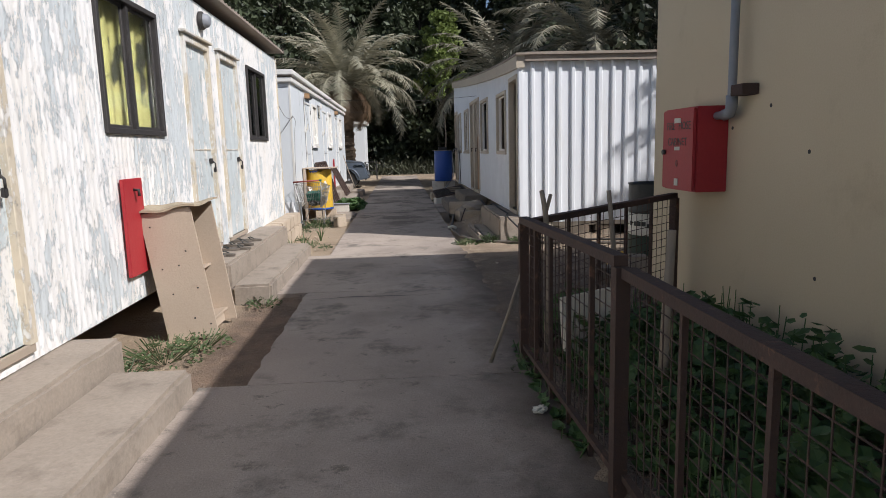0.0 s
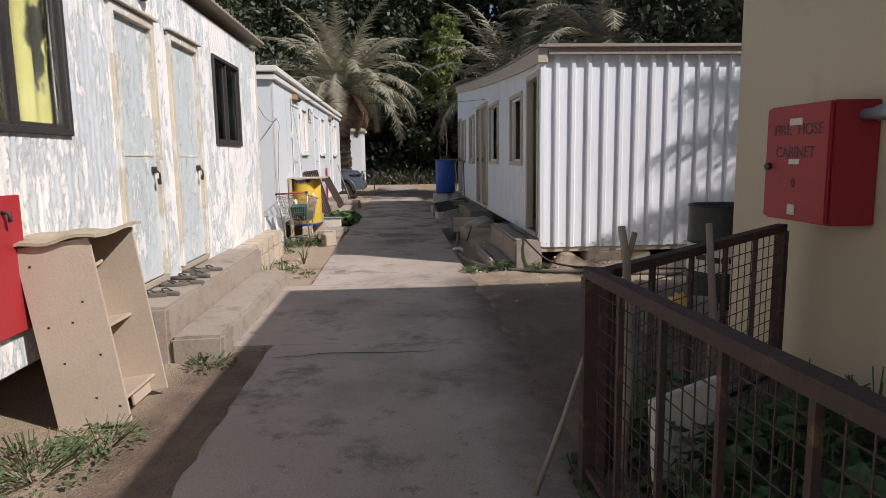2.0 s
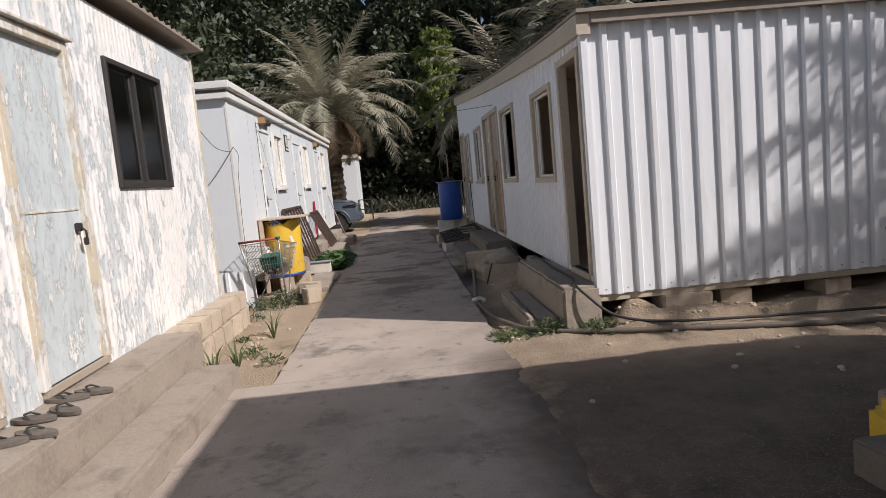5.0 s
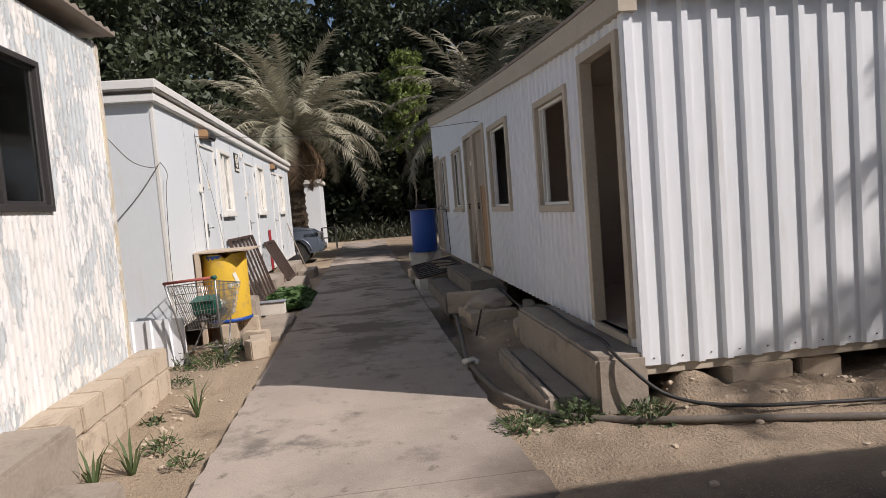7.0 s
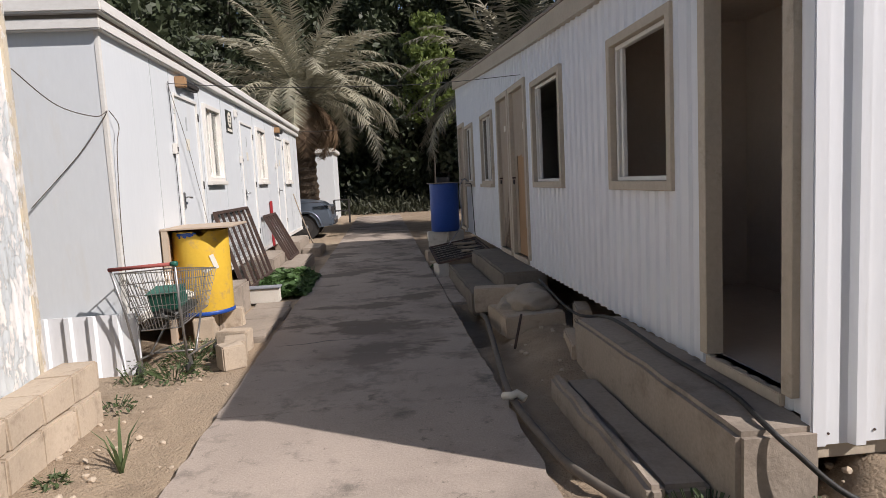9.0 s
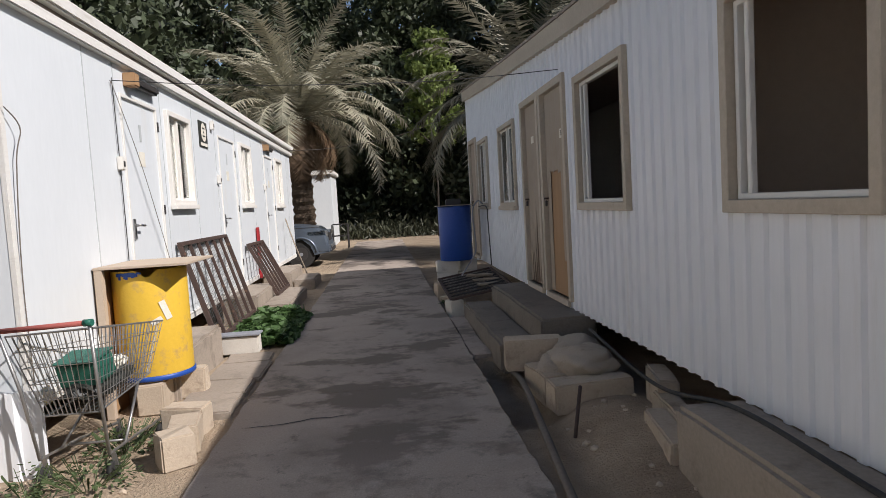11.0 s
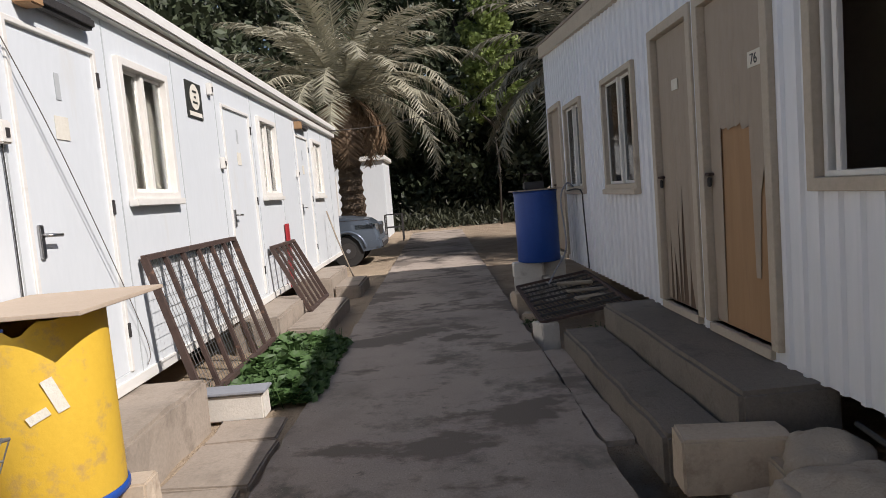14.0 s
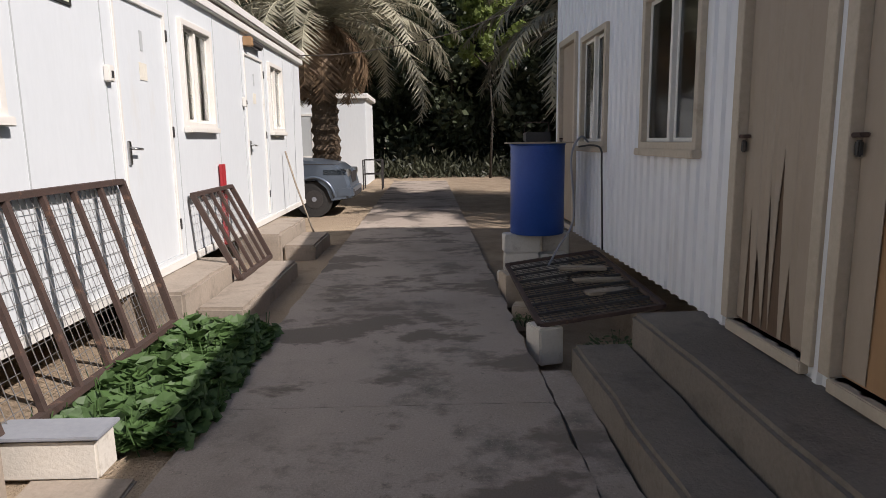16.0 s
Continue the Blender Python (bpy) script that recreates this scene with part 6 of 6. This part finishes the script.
def palm(label, cx, cy, crown_z, length, n, seed, dry=6, trunk_r=0.24, skirt=0.0):
    p = thing("palm_tree", label, "palm", group="date palms")
    rnd = random.Random(seed)
    bm = bmesh.new()
    seg, rings = 14, []
    steps = int(crown_z / 0.12)
    for i in range(steps + 1):
        z = -0.1 + (crown_z + 0.2) * i / steps
        r = trunk_r * (1.15 - 0.25 * i / steps) * (1.0 + 0.16 * (i % 2)) * (1.25 if i > steps - 6 else 1)
        rings.append([bm.verts.new((cx + r * math.cos(6.283 * k / seg) * rnd.uniform(0.9, 1.12), cy + r * math.sin(6.283 * k / seg) * rnd.uniform(0.9, 1.12), z + rnd.uniform(-0.03, 0.03))) for k in range(seg)])
    for a, b in zip(rings, rings[1:]):
        for k in range(seg):
            bm.faces.new((a[k], a[(k + 1) % seg], b[(k + 1) % seg], b[k]))
    part("trunk", bm, M_BARK, p)
    bms = {"crown": bmesh.new(), "dry_fronds": bmesh.new()}
    for i in range(n + dry):
        is_dry = i >= n
        bmx = bms["dry_fronds" if is_dry else "crown"]
        az = i * 2.39996 + rnd.uniform(-0.2, 0.2)
        lift = radians(-35 + rnd.uniform(-20, 15)) if is_dry else radians(84 - (84 + skirt) * (i / n) ** 0.8 + rnd.uniform(-8, 8))
        ln = length * rnd.uniform(0.82, 1.08) * (0.5 if is_dry else 1)
        d = Vector((math.cos(az), math.sin(az), 0))
        sd = Vector((-d.y, d.x, 0))
        pt = Vector((cx, cy, crown_z)) + d * trunk_r * 0.6
        el, st, line = lift, ln / 16, []
        droop = radians(rnd.uniform(3.6, 6.4)) * (0.6 + 0.6 * math.cos(lift))
        for k in range(17):
            line.append((pt.copy(), d * math.cos(el) + Vector((0, 0, math.sin(el)))))
            pt = pt + (d * math.cos(el) + Vector((0, 0, math.sin(el)))) * st
            el -= droop * (0.4 + k / 10)
        tube(bmx, [q for q, _ in line], 0.03, 4, 0.006, cap=False)
        nl = 46
        for j in range(nl):
            f = (j + 1.5) / (nl + 2)
            idx = f * 15.9
            a, dirv = line[int(idx)]
            b = line[min(int(idx) + 1, 16)][0]
            base = a.lerp(b, idx - int(idx))
            up = sd.cross(dirv).normalized()
            ll = 0.60 * math.sin(math.pi * min(1, 0.12 + f * 0.86)) ** 0.6 * length / 3.6
            for s in (-1, 1):
                lw = (sd * s * rnd.uniform(0.75, 1.0) + dirv * rnd.uniform(0.55, 0.85) - up * rnd.uniform(-0.45, 0.15)).normalized()
                tip = base + lw * ll * rnd.uniform(0.8, 1.1) - Vector((0, 0, 0.10 * ll))
                wv = dirv * 0.036
                bmx.faces.new((bmx.verts.new(base - wv), bmx.verts.new(base + wv), bmx.verts.new(tip)))
    part("crown", bms["crown"], M_FROND, p, "grey-green feathery fronds")
    part("dry_fronds", bms["dry_fronds"], M_DRYFROND, p, "brown hanging dead fronds")
    return p


palm("large date palm with a thick trunk beside the parked car", -2.48, 31.0, 4.5, 4.4, 64, 3, 20, 0.30, 0)
palm("date palm with drooping fronds behind the ribbed cabin", 4.5, 28.0, 4.3, 4.2, 56, 5, 10, 0.24, 22)
palm("date palm rising behind the ribbed cabin roof", 7.4, 25.0, 5.2, 4.2, 46, 8, 6, 0.24, 15)
palm("date palm beyond the beige building", 10.9, 7.1, 5.6, 3.2, 44, 11, 8)


def tree(label, cx, cy, h, spread_r, leaves, seed, mat, size=0.26, low=0.12, name="tree", girth=1.0):
    t = thing(name, label, "tree", group="trees at the end of the walkway")
    rnd = random.Random(seed)
    bm = bmesh.new()
    tube(bm, [(cx, cy, -0.2), (cx + 0.1, cy, h * 0.25), (cx - 0.1, cy + 0.1, h * 0.55), (cx, cy, h * 0.85)], (0.014 * h + 0.03) * girth, 10, 0.03 * girth)
    clumps = []
    for i in range(int(16 + h * 2.2)):
        z = h * (low + (0.96 - low) * (i + rnd.random()) / (16 + h * 2.2))
        a = i * 2.4 + rnd.uniform(-0.3, 0.3)
        k = math.sin(math.pi * min(1, 0.18 + 0.78 * z / h)) ** 0.6
        rr = spread_r * k * rnd.uniform(0.45, 1.0)
        tip = Vector((cx + math.cos(a) * rr, cy + math.sin(a) * rr, z + rnd.uniform(0, 0.6)))
        base = Vector((cx, cy, max(0.3, z - rr * 0.6)))
        tube(bm, [base, base.lerp(tip, 0.5) + Vector((0, 0, 0.15)), tip], 0.05, 5, 0.012, cap=False)
        clumps += [(tip, rnd.uniform(0.16, 0.30) * spread_r), (base.lerp(tip, 0.6), rnd.uniform(0.14, 0.24) * spread_r)]
    part("trunk", bm, M_TREEBARK, t)
    rs = np.random.RandomState(seed)
    n = leaves
    which = rs.randint(0, len(clumps), n)
    cen = np.array([c[0][:] for c in clumps])[which]
    rad = np.array([c[1] for c in clumps])[which]
    dv = rs.normal(size=(n, 3))
    dv /= np.linalg.norm(dv, axis=1)[:, None]
    pos = cen + dv * (rad * rs.uniform(0.25, 1.0, n) ** 0.5)[:, None]
    a = rs.normal(size=(n, 3))
    a /= np.linalg.norm(a, axis=1)[:, None]
    b = np.cross(a, rs.normal(size=(n, 3)))
    b /= np.linalg.norm(b, axis=1)[:, None]
    s = size * rs.uniform(0.6, 1.3, n)[:, None]
    quad = np.stack([pos - a * s * 0.6, pos + b * s * 0.28, pos + a * s * 0.6, pos - b * s * 0.28], 1).reshape(-1, 3)
    me = bpy.data.meshes.new("crown")
    me.from_pydata(quad.tolist(), [], np.arange(4 * n).reshape(-1, 4).tolist())
    me.materials.append(mat)
    cr = new("crown", me)
    cr.parent = t
    return t


tree("slender tree with lighter green leaves", 2.7, 40.0, 9.6, 1.6, 5600, 21, M_LIGHTLEAF, 0.24, 0.48, girth=0.35)
# added on the sun side so its crown shades the far walkway
tree("bushy dark tree added behind the ribbed cabin for shade", 9.6, 23.8, 10.5, 3.5, 6500, 27, M_LEAF, 0.30, 0.25)
first = tree("tall dark tree with dense foliage to the ground", 0, 0, 17.0, 5.2, 15000, 31, M_LEAF, 0.36, 0.05)
second = tree("tall dark bushy tree with dense foliage to the ground", 0, 0, 14.0, 4.8, 13000, 33, M_LEAF, 0.34, 0.04)
k = 0
# trees at (17.5, 34), (22, 28), (18, 20) are added for shade
for x, y in ((-22, 40), (-16.5, 43), (-11.5, 40), (-7.5, 44.5), (-3, 47), (1.5, 46.5), (6, 45), (10.5, 42), (15, 38), (20, 36), (-13, 50), (-5, 53), (4, 52), (12, 49), (22, 44), (-29, 42), (17.5, 34), (22, 28), (-10, 33), (-15, 30), (18, 20)):
    src = first if k % 2 else second
    copy_thing(src, pose(x, y, 0, 0, 0, 47 * k))
    k += 1
for src in (first, second):
    src.matrix_basis = pose(-33 if src is first else 27, 48, 0)
rs = np.random.RandomState(4)
n = 9000
pos = np.stack([rs.uniform(-10, 12, n), rs.uniform(40.5, 43.5, n), np.abs(rs.normal(0, 0.55, n)) * rs.uniform(0.3, 1, n)], 1)
a = rs.normal(size=(n, 3)) * (0.5, 0.5, 1.2)
a /= np.linalg.norm(a, axis=1)[:, None]
b = np.cross(a, rs.normal(size=(n, 3)))
b /= np.linalg.norm(b, axis=1)[:, None]
s = rs.uniform(0.15, 0.4, n)[:, None]
quad = np.stack([pos - a * s * 0.6, pos + b * s * 0.15, pos + a * s * 0.6, pos - b * s * 0.15], 1).reshape(-1, 3)
me = bpy.data.meshes.new("undergrowth")
me.from_pydata(quad.tolist(), [], np.arange(4 * n).reshape(-1, 4).tolist())
me.materials.append(M_SCRUB)
tagged(new("undergrowth", me), "tangle of dry grass and low scrub below the trees", "undergrowth", kind="stuff")
n = 15000
pos = np.stack([rs.uniform(-60, 60, n), rs.uniform(57, 63, n), rs.uniform(0, 22, n) ** 1.0], 1)
a = rs.normal(size=(n, 3))
a /= np.linalg.norm(a, axis=1)[:, None]
b = np.cross(a, rs.normal(size=(n, 3)))
b /= np.linalg.norm(b, axis=1)[:, None]
s = rs.uniform(0.9, 1.7, n)[:, None]
quad = np.stack([pos - a * s * 0.6, pos + b * s * 0.35, pos + a * s * 0.6, pos - b * s * 0.35], 1).reshape(-1, 3)
me = bpy.data.meshes.new("far_woods")
me.from_pydata(quad.tolist(), [], np.arange(4 * n).reshape(-1, 4).tolist())
me.materials.append(M_LEAF)
tagged(new("far_woods", me), "dense dark woods closing the view", "woods", kind="stuff")
